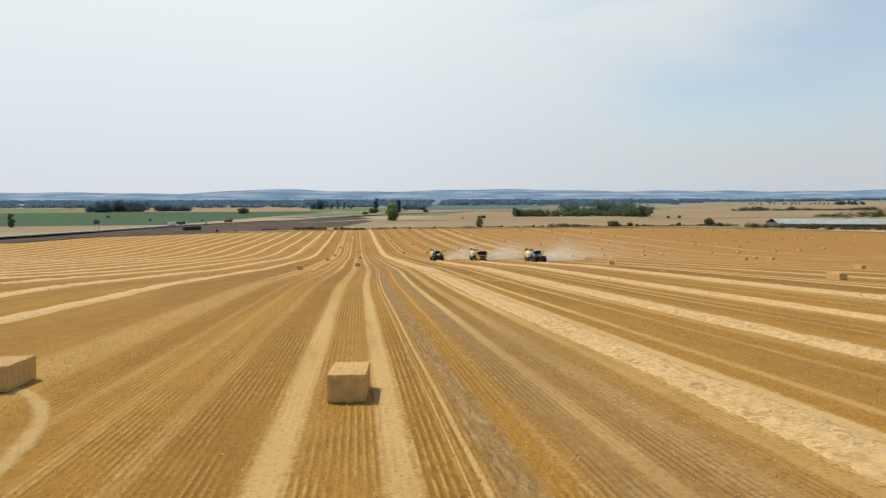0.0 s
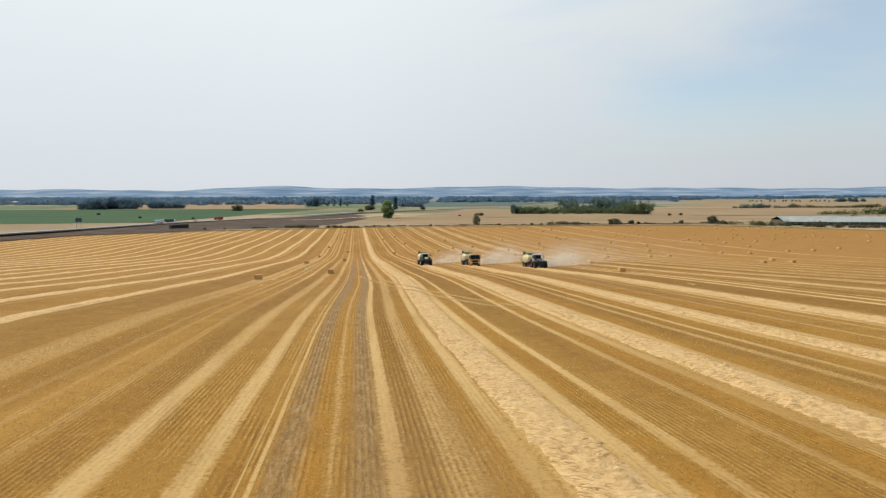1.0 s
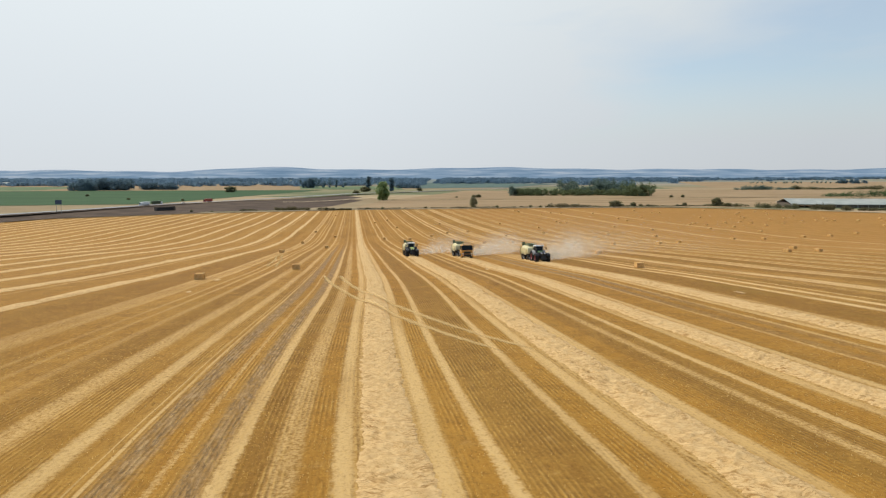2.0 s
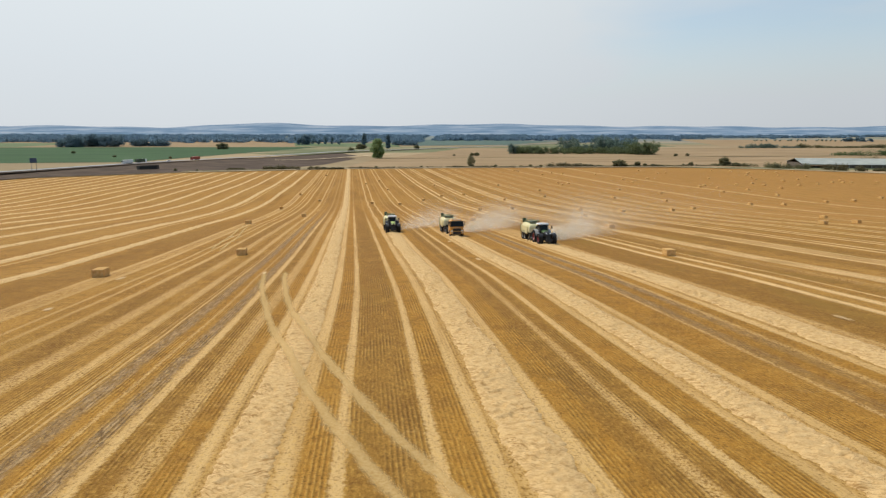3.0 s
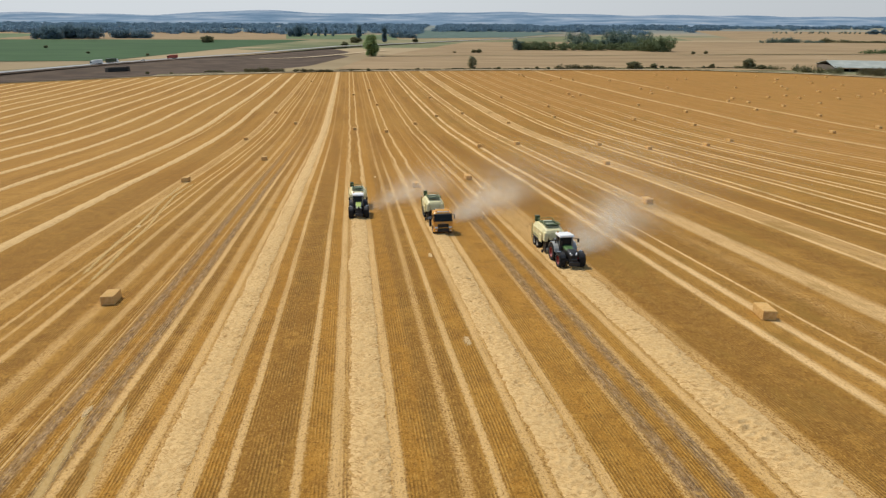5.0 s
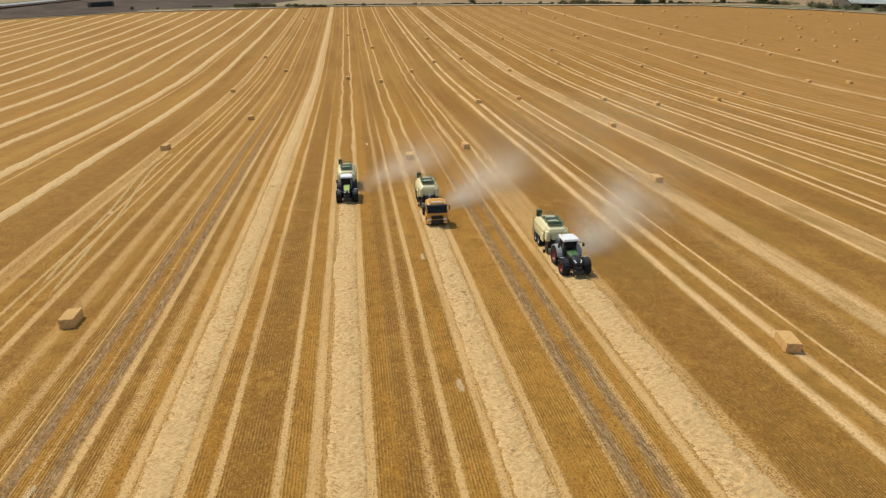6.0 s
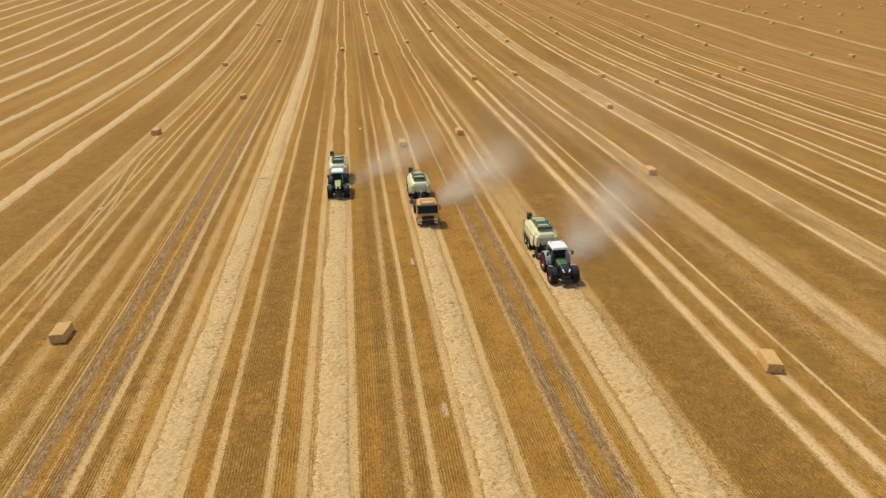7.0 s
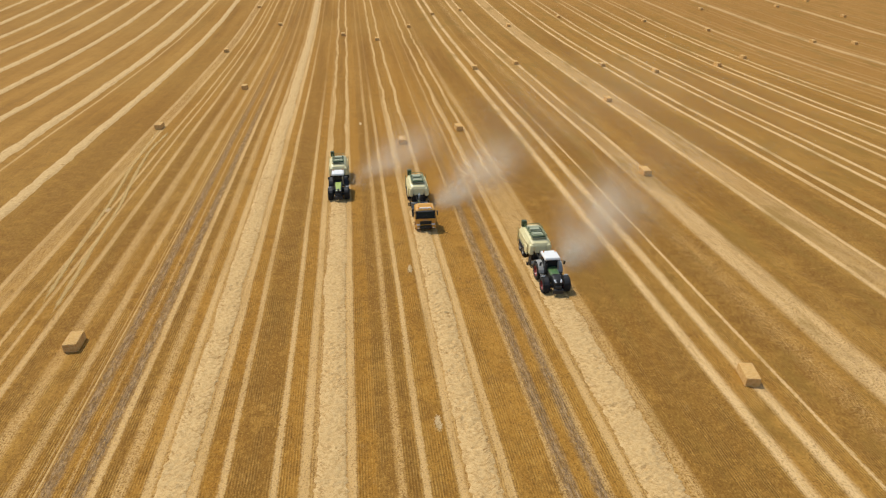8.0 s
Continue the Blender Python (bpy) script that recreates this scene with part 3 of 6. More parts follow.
# ---------------------------------------------------------------- mesh helpers
def mesh_from(name, verts, faces, material, smooth=False):
    me = bpy.data.meshes.new(name)
    verts = np.asarray(verts, np.float32)
    faces = np.asarray(faces, np.int32)
    n = faces.shape[1]
    me.vertices.add(len(verts))
    me.vertices.foreach_set("co", verts.ravel())
    me.loops.add(faces.size)
    me.loops.foreach_set("vertex_index", faces.ravel())
    me.polygons.add(len(faces))
    me.polygons.foreach_set("loop_start", np.arange(0, faces.size, n, dtype=np.int32))
    if smooth:
        me.polygons.foreach_set("use_smooth", np.ones(len(faces), bool))
    me.materials.append(material)
    me.update(calc_edges=True)
    return me


def grid_mesh(name, X, Y, Z, material, smooth=True):
    r, c = X.shape
    i = np.arange(r * c).reshape(r, c)
    quads = np.stack([i[:-1, :-1], i[:-1, 1:], i[1:, 1:], i[1:, :-1]], -1).reshape(-1, 4)
    return mesh_from(name, np.stack([X, Y, Z], -1).reshape(-1, 3), quads, material, smooth)


def part(name, bm, material, parent, label="", smooth=False):
    me = bpy.data.meshes.new(name)
    bm.normal_update()
    bm.to_mesh(me)
    bm.free()
    me.materials.append(material)
    if smooth:
        for p in me.polygons:
            p.use_smooth = True
    ob = new(name, me)
    ob.parent = parent
    if label:
        ob["label"] = label
    return ob


def box(bm, c, s, bevel=0.0, top=(1, 1), shift=(0, 0), rot=None):
    """A box of size s about c; its top is scaled by top and moved by shift."""
    geo = bmesh.ops.create_cube(bm, size=1.0)["verts"]
    for v in geo:
        up = v.co.z > 0
        x, y = v.co.x * s[0], v.co.y * s[1]
        if up:
            x, y = x * top[0] + shift[0], y * top[1] + shift[1]
        v.co = Vector((x, y, v.co.z * s[2]))
    if rot:
        bmesh.ops.rotate(bm, verts=geo, cent=(0, 0, 0), matrix=Euler([radians(a) for a in rot]).to_matrix())
    bmesh.ops.translate(bm, verts=geo, vec=c)
    if bevel:
        edges = list({e for v in geo for e in v.link_edges})
        bmesh.ops.bevel(bm, geom=edges, offset=bevel, segments=2, affect="EDGES", profile=0.6)
    return bm


def boxed(*args, **kw):
    return box(bmesh.new(), *args, **kw)


def tube(bm, a, b, r, r2=None, seg=12, caps=True):
    a, b = Vector(a), Vector(b)
    d = b - a
    m = Matrix.Translation((a + b) / 2) @ d.to_track_quat("Z", "Y").to_matrix().to_4x4()
    bmesh.ops.create_cone(bm, cap_ends=caps, segments=seg, radius1=r, radius2=r if r2 is None else r2, depth=d.length, matrix=m)
    return bm


def lathe(profile, seg=28, caps=True):
    """A solid of revolution about x from rows of (x, radius)."""
    bm = bmesh.new()
    rings = [[bm.verts.new((x, r * math.cos(a), r * math.sin(a))) for a in (2 * math.pi * i / seg for i in range(seg))] for x, r in profile]
    for p, q in zip(rings, rings[1:]):
        for i in range(seg):
            bm.faces.new((p[i], p[(i + 1) % seg], q[(i + 1) % seg], q[i]))
    if caps:
        bm.faces.new(rings[0][::-1])
        bm.faces.new(rings[-1])
    return bm


def loft(sections, closed=True):
    """Skin over cross-sections, each a list of points of the same count."""
    bm = bmesh.new()
    rings = [[bm.verts.new(p) for p in s] for s in sections]
    n = len(rings[0])
    for p, q in zip(rings, rings[1:]):
        for i in range(n):
            bm.faces.new((p[i], p[(i + 1) % n], q[(i + 1) % n], q[i]))
    if closed:
        bm.faces.new(rings[0][::-1])
        bm.faces.new(rings[-1])
    bmesh.ops.recalc_face_normals(bm, faces=bm.faces)
    return bm


def rounded(y, z0, z1, half, r, n=4):
    """A cross-section at y: a rounded rectangle from z0 to z1, half wide."""
    pts = []
    for cx, cz, a0 in ((half - r, z1 - r, 0), (-half + r, z1 - r, 90), (-half + r, z0 + r, 180), (half - r, z0 + r, 270)):
        for i in range(n + 1):
            a = radians(a0 + 90 * i / n)
            pts.append((cx + r * math.cos(a), y, cz + r * math.sin(a)))
    return pts


# ---------------------------------------------------------------- ground
def build_ground():
    xs = np.unique(np.concatenate([np.arange(-5000, -600, 200), np.arange(-600, -150, 30), np.arange(-150, 160, 5), np.arange(160, 600, 30), np.arange(600, 5001, 200)]))
    ys = np.unique(np.concatenate([np.arange(-400, -20, 20), np.arange(-20, 400, 5), np.arange(400, 620, 10), np.arange(620, 1601, 70), np.arange(1600, 4901, 300)]))
    X, Y = np.meshgrid(xs, ys)
    ground = new("ground", grid_mesh("ground", X, Y, zland(X, Y), STUBBLE))
    tagged(ground, "golden wheat stubble field with pale wheel lanes on a gentle slope", "ground", kind="structure")
    # the country beyond the field
    cols = np.unique(np.concatenate([np.arange(-4800, -500, 150), np.arange(-500, 500, 8), np.arange(500, 4801, 150)]))
    f = np.linspace(0, 1, 160) ** 2.2
    low = np.array([edge(c) for c in cols])
    X = np.repeat(cols[None, :], len(f), 0)
    Y = low[None, :] + f[:, None] * (4880 - low[None, :])
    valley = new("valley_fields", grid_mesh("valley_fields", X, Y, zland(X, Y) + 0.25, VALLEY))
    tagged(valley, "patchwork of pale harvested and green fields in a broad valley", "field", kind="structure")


def strip(name, line, w0, w1, lift, material, label, category="", kind="structure", step=12.0):
    """A ribbon along a line of (x, y), from w0 left to w1 right of it, lifted over the land."""
    pts = np.array(line, float)
    seg = np.hypot(*np.diff(pts, axis=0).T)
    s = np.concatenate([[0], np.cumsum(seg)])
    t = np.linspace(0, s[-1], max(3, int(s[-1] / step) + 1))
    cx, cy = np.interp(t, s, pts[:, 0]), np.interp(t, s, pts[:, 1])
    for _ in range(6):
        cx[1:-1], cy[1:-1] = (cx[:-2] + 2 * cx[1:-1] + cx[2:]) / 4, (cy[:-2] + 2 * cy[1:-1] + cy[2:]) / 4
    dx, dy = np.gradient(cx), np.gradient(cy)
    n = np.hypot(dx, dy)
    nx, ny = dy / n, -dx / n
    lift = np.interp(t / s[-1], np.linspace(0, 1, len(lift)), lift) if isinstance(lift, list) else np.full(len(t), lift)
    offs = np.linspace(w0, w1, 3)
    X, Y = cx[:, None] + nx[:, None] * offs, cy[:, None] + ny[:, None] * offs
    ob = new(name, grid_mesh(name, X, Y, zland(cx, cy)[:, None] + lift[:, None] + 0 * X, material))
    tagged(ob, label, category, kind=kind)
    return cx, cy, nx, ny, lift


def quad_patch(name, corners, lift, material, label):
    a, b, c, d = (np.array(p, float) for p in corners)
    s, t = np.meshgrid(np.linspace(0, 1, 30), np.linspace(0, 1, 30))
    P = (a[:, None, None] * (1 - s) + b[:, None, None] * s) * (1 - t) + (d[:, None, None] * (1 - s) + c[:, None, None] * s) * t
    ob = new(name, grid_mesh(name, P[0], P[1], zland(P[0], P[1]) + lift, material))
    return tagged(ob, label, "field", kind="structure")


ROAD_LINE = [(-372, 250), (-345, 380), (-317, 529), (-307, 583), (-284, 682), (-239, 794), (-222, 830), (-140, 1120), (12, 1404), (187, 1686), (420, 2050)]


def road_side(y):
    """x of the road's middle at y."""
    return float(np.interp(y, [p[1] for p in ROAD_LINE], [p[0] for p in ROAD_LINE]))


def build_country():
    quad_patch("green_field", [(-900, 640), (-330, 760), (-262, 1500), (-1200, 1390)], 0.5, GREEN_CROP, "dark green root crop field beside the road")
    quad_patch("pale_field", [(-80, 655), (560, 672), (760, 985), (-70, 860)], 0.5, PALE_FIELD, "pale harvested field beyond the hedge")
    quad_patch("pale_field", [(-60, 868), (760, 992), (1100, 1560), (60, 1400)], 0.5, PALE_FIELD, "pale harvested field round the small wood")
    quad_patch("pale_field", [(-1500, 1400), (-262, 1510), (-300, 2300), (-2000, 2200)], 0.5, PALE_FIELD, "dry pale field beyond the green crop")
    quad_patch("pale_field", [(700, 1600), (1900, 1500), (2400, 2500), (1000, 2700)], 0.5, PALE_FIELD, "pale harvested field on a far rise")
    quad_patch("green_field", [(-45, 1640), (190, 1740), (430, 2250), (-70, 2600)], 0.6, FAR_CROP, "far green field with a blue haze tint in its colour")
    quad_patch("green_field", [(-330, 1560), (-80, 1540), (-120, 1900), (-420, 1950)], 0.6, LIGHT_CROP, "light green far meadow behind poplars")
    quad_patch("green_field", [(-1700, 1480), (-940, 1490), (-1000, 1900), (-2000, 1900)], 0.6, LIGHT_CROP, "light green far meadow beyond the copses")
    # road on its earth bank
    strip("earth_bank", ROAD_LINE[:7], -24, 8, [2.6, 2.6, 2.6, 2.2, 1.0], SOIL, "bare brown earth bank along the road", "bank")
    top = np.array([(-330, 440), (-313, 529), (-303, 583), (-279, 682), (-234, 794), (-215, 835), (-150, 1060)], float)
    foot = np.array([(-300, 432), (-284, 512), (-250, 542), (-205, 584), (-148, 612), (-110, 700), (-90, 930)], float)
    f = np.linspace(0, 1, 60)
    top, foot = (np.stack([np.interp(f, np.linspace(0, 1, 7), a[:, i]) for i in (0, 1)], 1) for a in (top, foot))
    g = np.linspace(0, 1, 9)
    P = top[:, None, :] * (1 - g)[None, :, None] + foot[:, None, :] * g[None, :, None]
    rise = (0.55 + 2.4 * np.clip(1 - g * 1.4, 0, 1))[None, :] * np.interp(f, [0, 0.7, 1], [1, 1, 0.35])[:, None]
    bank = new("earth_slope", grid_mesh("earth_slope", P[..., 0], P[..., 1], zland(P[..., 0], P[..., 1]) + rise, SOIL))
    tagged(bank, "bare brown earth sloping from the road down to the stubble", "bank", kind="structure")
    cx, cy, nx, ny, lift = strip("road", ROAD_LINE, -6, 6, [3.6, 3.6, 3.6, 3.0, 1.2, 0.8, 0.8, 0.8], ROAD, "grey main road on an earth bank", "road")
    strip("road_verge", ROAD_LINE, 6, 13, [3.3, 3.3, 3.3, 2.7, 1.1, 0.75, 0.75, 0.75], SOIL, "brown road verge", "verge")
    strip("road_verge", ROAD_LINE, -13, -6, [3.3, 3.3, 3.3, 2.7, 1.1, 0.75, 0.75, 0.75], DRY_GRASS, "dry grass road verge", "verge")
    strip("side_road", [(-225, 826), (-200, 800), (-158, 790), (-128, 840), (-96, 935), (-60, 1010)], -3, 3, 1.4, DIRT, "pale side road curving off the main road", "road")
    strip("farm_track", [(-205, 582), (-146, 608), (-80, 637), (38, 657), (125, 665), (230, 670), (316, 631), (367, 580), (450, 485)], -2.2, 2.2, 0.6, DIRT, "pale dirt track along the field edge", "track")
    strip("field_margin", [(-205, 590), (-146, 616), (-80, 645), (38, 665), (125, 673), (230, 678), (316, 640), (367, 590)], -3.2, 3.2, 0.7, DRY_GRASS, "strip of dry grass between two fields", "grass")
    strip("field_margin", [(-60, 872), (190, 893), (382, 936), (640, 985)], -2.5, 2.5, 0.8, DRY_GRASS, "strip of dry grass between two fields", "grass")
    strip("field_margin", [(420, 1370), (662, 1432), (907, 1456), (1300, 1470)], -3.5, 3.5, 0.8, DRY_GRASS, "strip of dry grass between two fields", "grass")


def build_hills():
    xs = np.linspace(-4200, 4200, 240)
    rows = np.linspace(0, 1, 12)
    h = 34 + 9 * np.sin(xs / 700 + 1.0) + 5 * np.sin(xs / 260) + 3 * np.sin(xs / 90 + 2)
    h += 22 * np.exp(-((xs + 1350) / 420) ** 2) - 8 * np.exp(-((xs + 3300) / 800) ** 2) + 6 * np.exp(-((xs - 2900) / 500) ** 2)
    X = np.repeat(xs[None, :], 12, 0)
    Y = 3950 + rows[:, None] * 880 + 0 * X
    Z = -33 + (h[None, :] + 33) * (0.5 - 0.5 * np.cos(rows[:, None] * np.pi))
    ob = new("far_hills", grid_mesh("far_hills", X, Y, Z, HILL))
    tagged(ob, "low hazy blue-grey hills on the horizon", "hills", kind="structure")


# ---------------------------------------------------------------- straw
def smooth_noise(rows, cols, sr, sc, rng):
    """Smooth random field with a feature size of sr by sc cells."""
    a = rng.standard_normal((int(rows / sr) + 3, int(cols / sc) + 3))
    r, c = np.arange(rows) / sr, np.arange(cols) / sc
    i, j = r.astype(int), c.astype(int)
    fr, fc = (r - i)[:, None], (c - j)[None, :]
    fr, fc = fr * fr * (3 - 2 * fr), fc * fc * (3 - 2 * fc)
    A = a[i][:, j] * (1 - fc) + a[i][:, j + 1] * fc
    B = a[i + 1][:, j] * (1 - fc) + a[i + 1][:, j + 1] * fc
    return A * (1 - fr) + B * fr


def windrow(c, y0, y1, width, height, dy, nx, seed, label, rough=0.06, group="windrows"):
    """Loose straw along the row c, with tangled curls that lie across it."""
    rng = np.random.default_rng(seed)
    ys = np.arange(y0, y1, dy)
    s = np.linspace(-1, 1, nx)
    n = len(ys)
    half = width / 2 * (1 + 0.06 * smooth_noise(n, 1, max(2, 2.5 / dy), 1, rng) + 0.06 * smooth_noise(n, 2, max(1.0, 0.25 / dy), 1, rng)[:, :1])
    drift = 0.06 * smooth_noise(n, 1, max(2, 9 / dy), 1, rng)
    X = row_x(c, ys)[:, None] + drift + half * s[None, :]
    Y = ys[:, None] + 0 * X
    bell = np.clip(1 - s ** 2, 0, 1)[None, :] ** 0.8
    Z = height * bell * (1 + 0.15 * smooth_noise(n, nx, max(2, 2.5 / dy), nx / 2, rng))
    tangle = 0.35 * smooth_noise(n, nx, max(1.2, 0.5 / dy), nx / 9, rng) + 0.7 * smooth_noise(n, nx, max(1.0, 0.2 / dy), nx / 12, rng)
    lean = np.round(np.abs(s) * 0.45 / dy).astype(int)          # the curls sweep back towards both sides
    curl = smooth_noise(n + 60, nx, max(1.0, 0.14 / dy), nx / 7, rng)
    curl = np.stack([curl[k:k + n, j] for j, k in enumerate(lean)], 1)
    patchy = np.clip(0.55 + 0.6 * smooth_noise(n, nx, max(2, 1.3 / dy), nx / 3, rng), 0.1, 1.3)
    Z = Z + bell * rough * (tangle + 2.0 * curl * patchy * (0.5 + 0.7 * np.abs(s)[None, :]))
    Z = np.where(np.abs(s)[None, :] > 0.99, -0.05, np.maximum(Z, 0.015))
    me = grid_mesh("windrow", X, Y, zland(X, Y) + Z, STRAW)
    me.attributes.new("side", "FLOAT", "POINT").data.foreach_set("value", (np.abs(s)[None, :] + 0 * X).astype(np.float32).ravel())
    ob = new("windrow", me)
    return tagged(ob, label, "straw windrow", group, kind="stuff")


def build_windrows():
    near = "loose cream straw windrow waiting on the stubble"
    windrow(-7.7, -20, 190, 2.1, 0.12, 0.10, 25, 1, "flattened pale straw windrow between two wheel lanes", 0.035)
    windrow(-7.7, 190, 640, 2.3, 0.13, 0.5, 11, 5, "long pale straw windrow running to the far edge", 0.04)
    windrow(2.9, -30, 187, 2.25, 0.15, 0.10, 25, 2, near + " ahead of a tractor", 0.040)
    windrow(13.4, -30, 178, 2.15, 0.15, 0.10, 25, 3, near + " ahead of a truck", 0.040)
    windrow(25.5, -30, 165, 2.9, 0.15, 0.10, 29, 4, near + " ahead of a tractor", 0.040)
    for i in range(24):
        c = -41.6 - 10.9 * i
        y1 = 640
        while y1 > 40 and y1 > edge(float(row_x(c, y1))) - 4:
            y1 -= 4
        if y1 > 60:
            windrow(c, -80, y1, 2.3 + 0.3 * math.sin(i * 2.1), 0.14, 1.6, 9, 20 + i, "pale straw windrow in a row of many")


def ribbon(line, width, seed, label):
    rng = np.random.default_rng(seed)
    p = np.array(line, float)
    s = np.concatenate([[0], np.cumsum(np.hypot(*np.diff(p, axis=0).T))])
    t = np.arange(0, s[-1], 0.35)
    cx, cy = np.interp(t, s, p[:, 0]), np.interp(t, s, p[:, 1])
    for _ in range(60):
        cx[1:-1], cy[1:-1] = (cx[:-2] + cx[2:]) / 2, (cy[:-2] + cy[2:]) / 2
    dx, dy = np.gradient(cx), np.gradient(cy)
    n = np.hypot(dx, dy)
    end = np.clip(np.minimum(t, s[-1] - t) / 4, 0.05, 1)
    jit = rng.standard_normal((2, len(t) + 8))
    jit = sum(jit[:, i:i + len(t)] for i in range(8)) / 8
    w = width / 2 * end * (1 + 0.35 * jit)
    f = np.array([-1.6, -0.8, 0.0, 0.8, 1.6])
    wide = np.where(f[None, :] < 0, w[0][:, None], w[1][:, None]) * f[None, :]
    X, Y = cx[:, None] + (dy / n)[:, None] * wide, cy[:, None] - (dx / n)[:, None] * wide
    over = np.clip(1 - ((X - row_x(-7.7, Y)) / 1.25) ** 2, 0, 1) ** 0.7        # up and over the flat windrow
    Z = zland(X, Y) + np.where(np.abs(f) > 1, 0.015, 0.03)[None, :] + 0.22 * over
    me = grid_mesh("wheel_track", X, Y, Z, TRACK)
    me.attributes.new("side", "FLOAT", "POINT").data.foreach_set("value", (np.abs(f)[None, :] / 1.6 + np.clip(1 - end, 0, 1)[:, None]).astype(np.float32).ravel())
    ob = new("wheel_track", me)
    return tagged(ob, label, "wheel track", "curved wheel tracks", kind="stuff")


def build_tracks():
    text = "pale curved wheel track pressed across the stubble"
    ribbon([(-11.9, 129.9), (-9.0, 117.9), (-5.7, 107.5), (-3.2, 100.2), (-0.7, 94.3), (1.2, 89.0), (2.9, 85.4), (4.3, 82.6), (6.0, 79.2), (9.5, 73.0)], 0.55, 5, text)
    ribbon([(-9.9, 130.8), (-6.8, 117.7), (-3.8, 107.4), (-0.5, 98.6), (1.5, 93.7), (3.4, 89.0), (5.4, 84.5), (6.8, 81.6), (8.0, 79.4), (11.5, 73.5)], 0.55, 6, text)
    ribbon([(-40, 218), (-38, 206), (-36, 195), (-33, 183), (-29.5, 165), (-27, 154)], 0.5, 7, text)
    ribbon([(-37.5, 216), (-36.6, 204), (-34, 192), (-31, 181), (-27.4, 163), (-25, 152)], 0.5, 8, text)
    ribbon([(-19, 23), (-14, 20.6), (-12, 19), (-10.4, 16.5), (-10, 14), (-9.2, 12), (-8, 8)], 0.42, 9, text)
    ribbon([(-20, 20), (-15, 18.4), (-13, 16.6), (-11.8, 14), (-11.2, 11), (-10, 7)], 0.42, 10, text)


def build_loose_straw():
    """Small heaps of dropped straw along the rows."""
    rng = np.random.default_rng(17)
    V, F = [], []
    for _ in range(9):
        c, y = rng.uniform(-30, 42), rng.uniform(80, 230)
        x = float(row_x(c, y))
        L, W = rng.uniform(0.4, 1.3), rng.uniform(0.12, 0.3)
        for _ in range(140):
            a = rng.uniform(0, 6.3)
            r = rng.random() ** 0.5
            p = np.array([x + math.cos(a) * r * W - SLOPE * math.sin(a) * r * L, y + math.sin(a) * r * L, 0.0])
            p[2] = zl(p[0], p[1]) + rng.uniform(0.01, 0.07)
            d = rng.normal(0, 1, 3) * (0.10, 0.16, 0.008)
            e = np.array([-d[1], d[0], 0.0])
            e = e / (np.linalg.norm(e) + 1e-6) * 0.011
            i = len(V)
            V += [p - d - e, p - d + e, p + d + e, p + d - e]
            F.append((i, i + 1, i + 2, i + 3))
    ob = new("loose_straw", mesh_from("loose_straw", V, F, TWINE))
    tagged(ob, "small scattered heaps of pale straw on the stubble", "straw", kind="stuff")


def build_stalks():
    """Standing stubble on its drill rows, where the camera passes low."""
    rng = np.random.default_rng(11)
    u = np.arange(-32, 44, 0.2)
    y = np.arange(9, 78, 0.12)
    U, Y = np.meshgrid(u, y)
    U, Y = U.ravel(), Y.ravel()
    keep = rng.random(len(U)) < np.clip(1.2 - Y / 80, 0.2, 1)
    for c, w in ((-21.2, 1.2), (-18.4, 1.0), (-16.05, 1.1), (-13.5, 1.5), (-11.2, 1.0), (-9.3, 0.8), (-7.7, 2.6), (-6.25, 0.9), (-4.4, 0.7), (-0.85, 0.7), (2.75, 4.2), (9.4, 0.7), (13.4, 4.0), (25.0, 4.6), (35.3, 1.2), (38.3, 1.2)):
        keep &= np.abs(U - c) > w / 2
    clump = np.sin(U * 1.3 + 3 * np.sin(Y * 0.05)) + 0.7 * np.sin(U * 0.41 + Y * 0.11)
    keep &= rng.random(len(U)) < np.clip(0.62 + 0.35 * clump, 0.10, 1)
    U, Y = U[keep], Y[keep]
    X = row_x(0, Y) + U + rng.normal(0, 0.025, len(U))
    keep = (np.abs(X) < 8 + 0.78 * Y + 6) & (X > -34) & (X < 60)
    X, Y = X[keep], Y[keep] + rng.normal(0, 0.05, keep.sum())
    n = len(X)
    Z = zland(X, Y)
    a, w, h = rng.uniform(-3.1, 3.1, n), rng.uniform(0.010, 0.022, n), rng.uniform(0.025, 0.06, n)
    lx, ly = rng.normal(0, 0.035, n), rng.normal(0, 0.05, n)
    base = np.stack([X, Y, Z], 1)
    side = np.stack([np.cos(a) * w, np.sin(a) * w, 0 * a], 1)
    tip = base + np.stack([lx, ly, h], 1)
    base[:, 2] -= 0.02
    V = np.stack([base - side, base + side, tip + side * 0.6, tip - side * 0.6], 1).reshape(-1, 3)
    ob = new("stubble_stalks", mesh_from("stubble_stalks", V, np.arange(4 * n).reshape(-1, 4), STALK))
    tagged(ob, "short cut golden wheat stalks standing in drill rows", "stubble", kind="stuff")


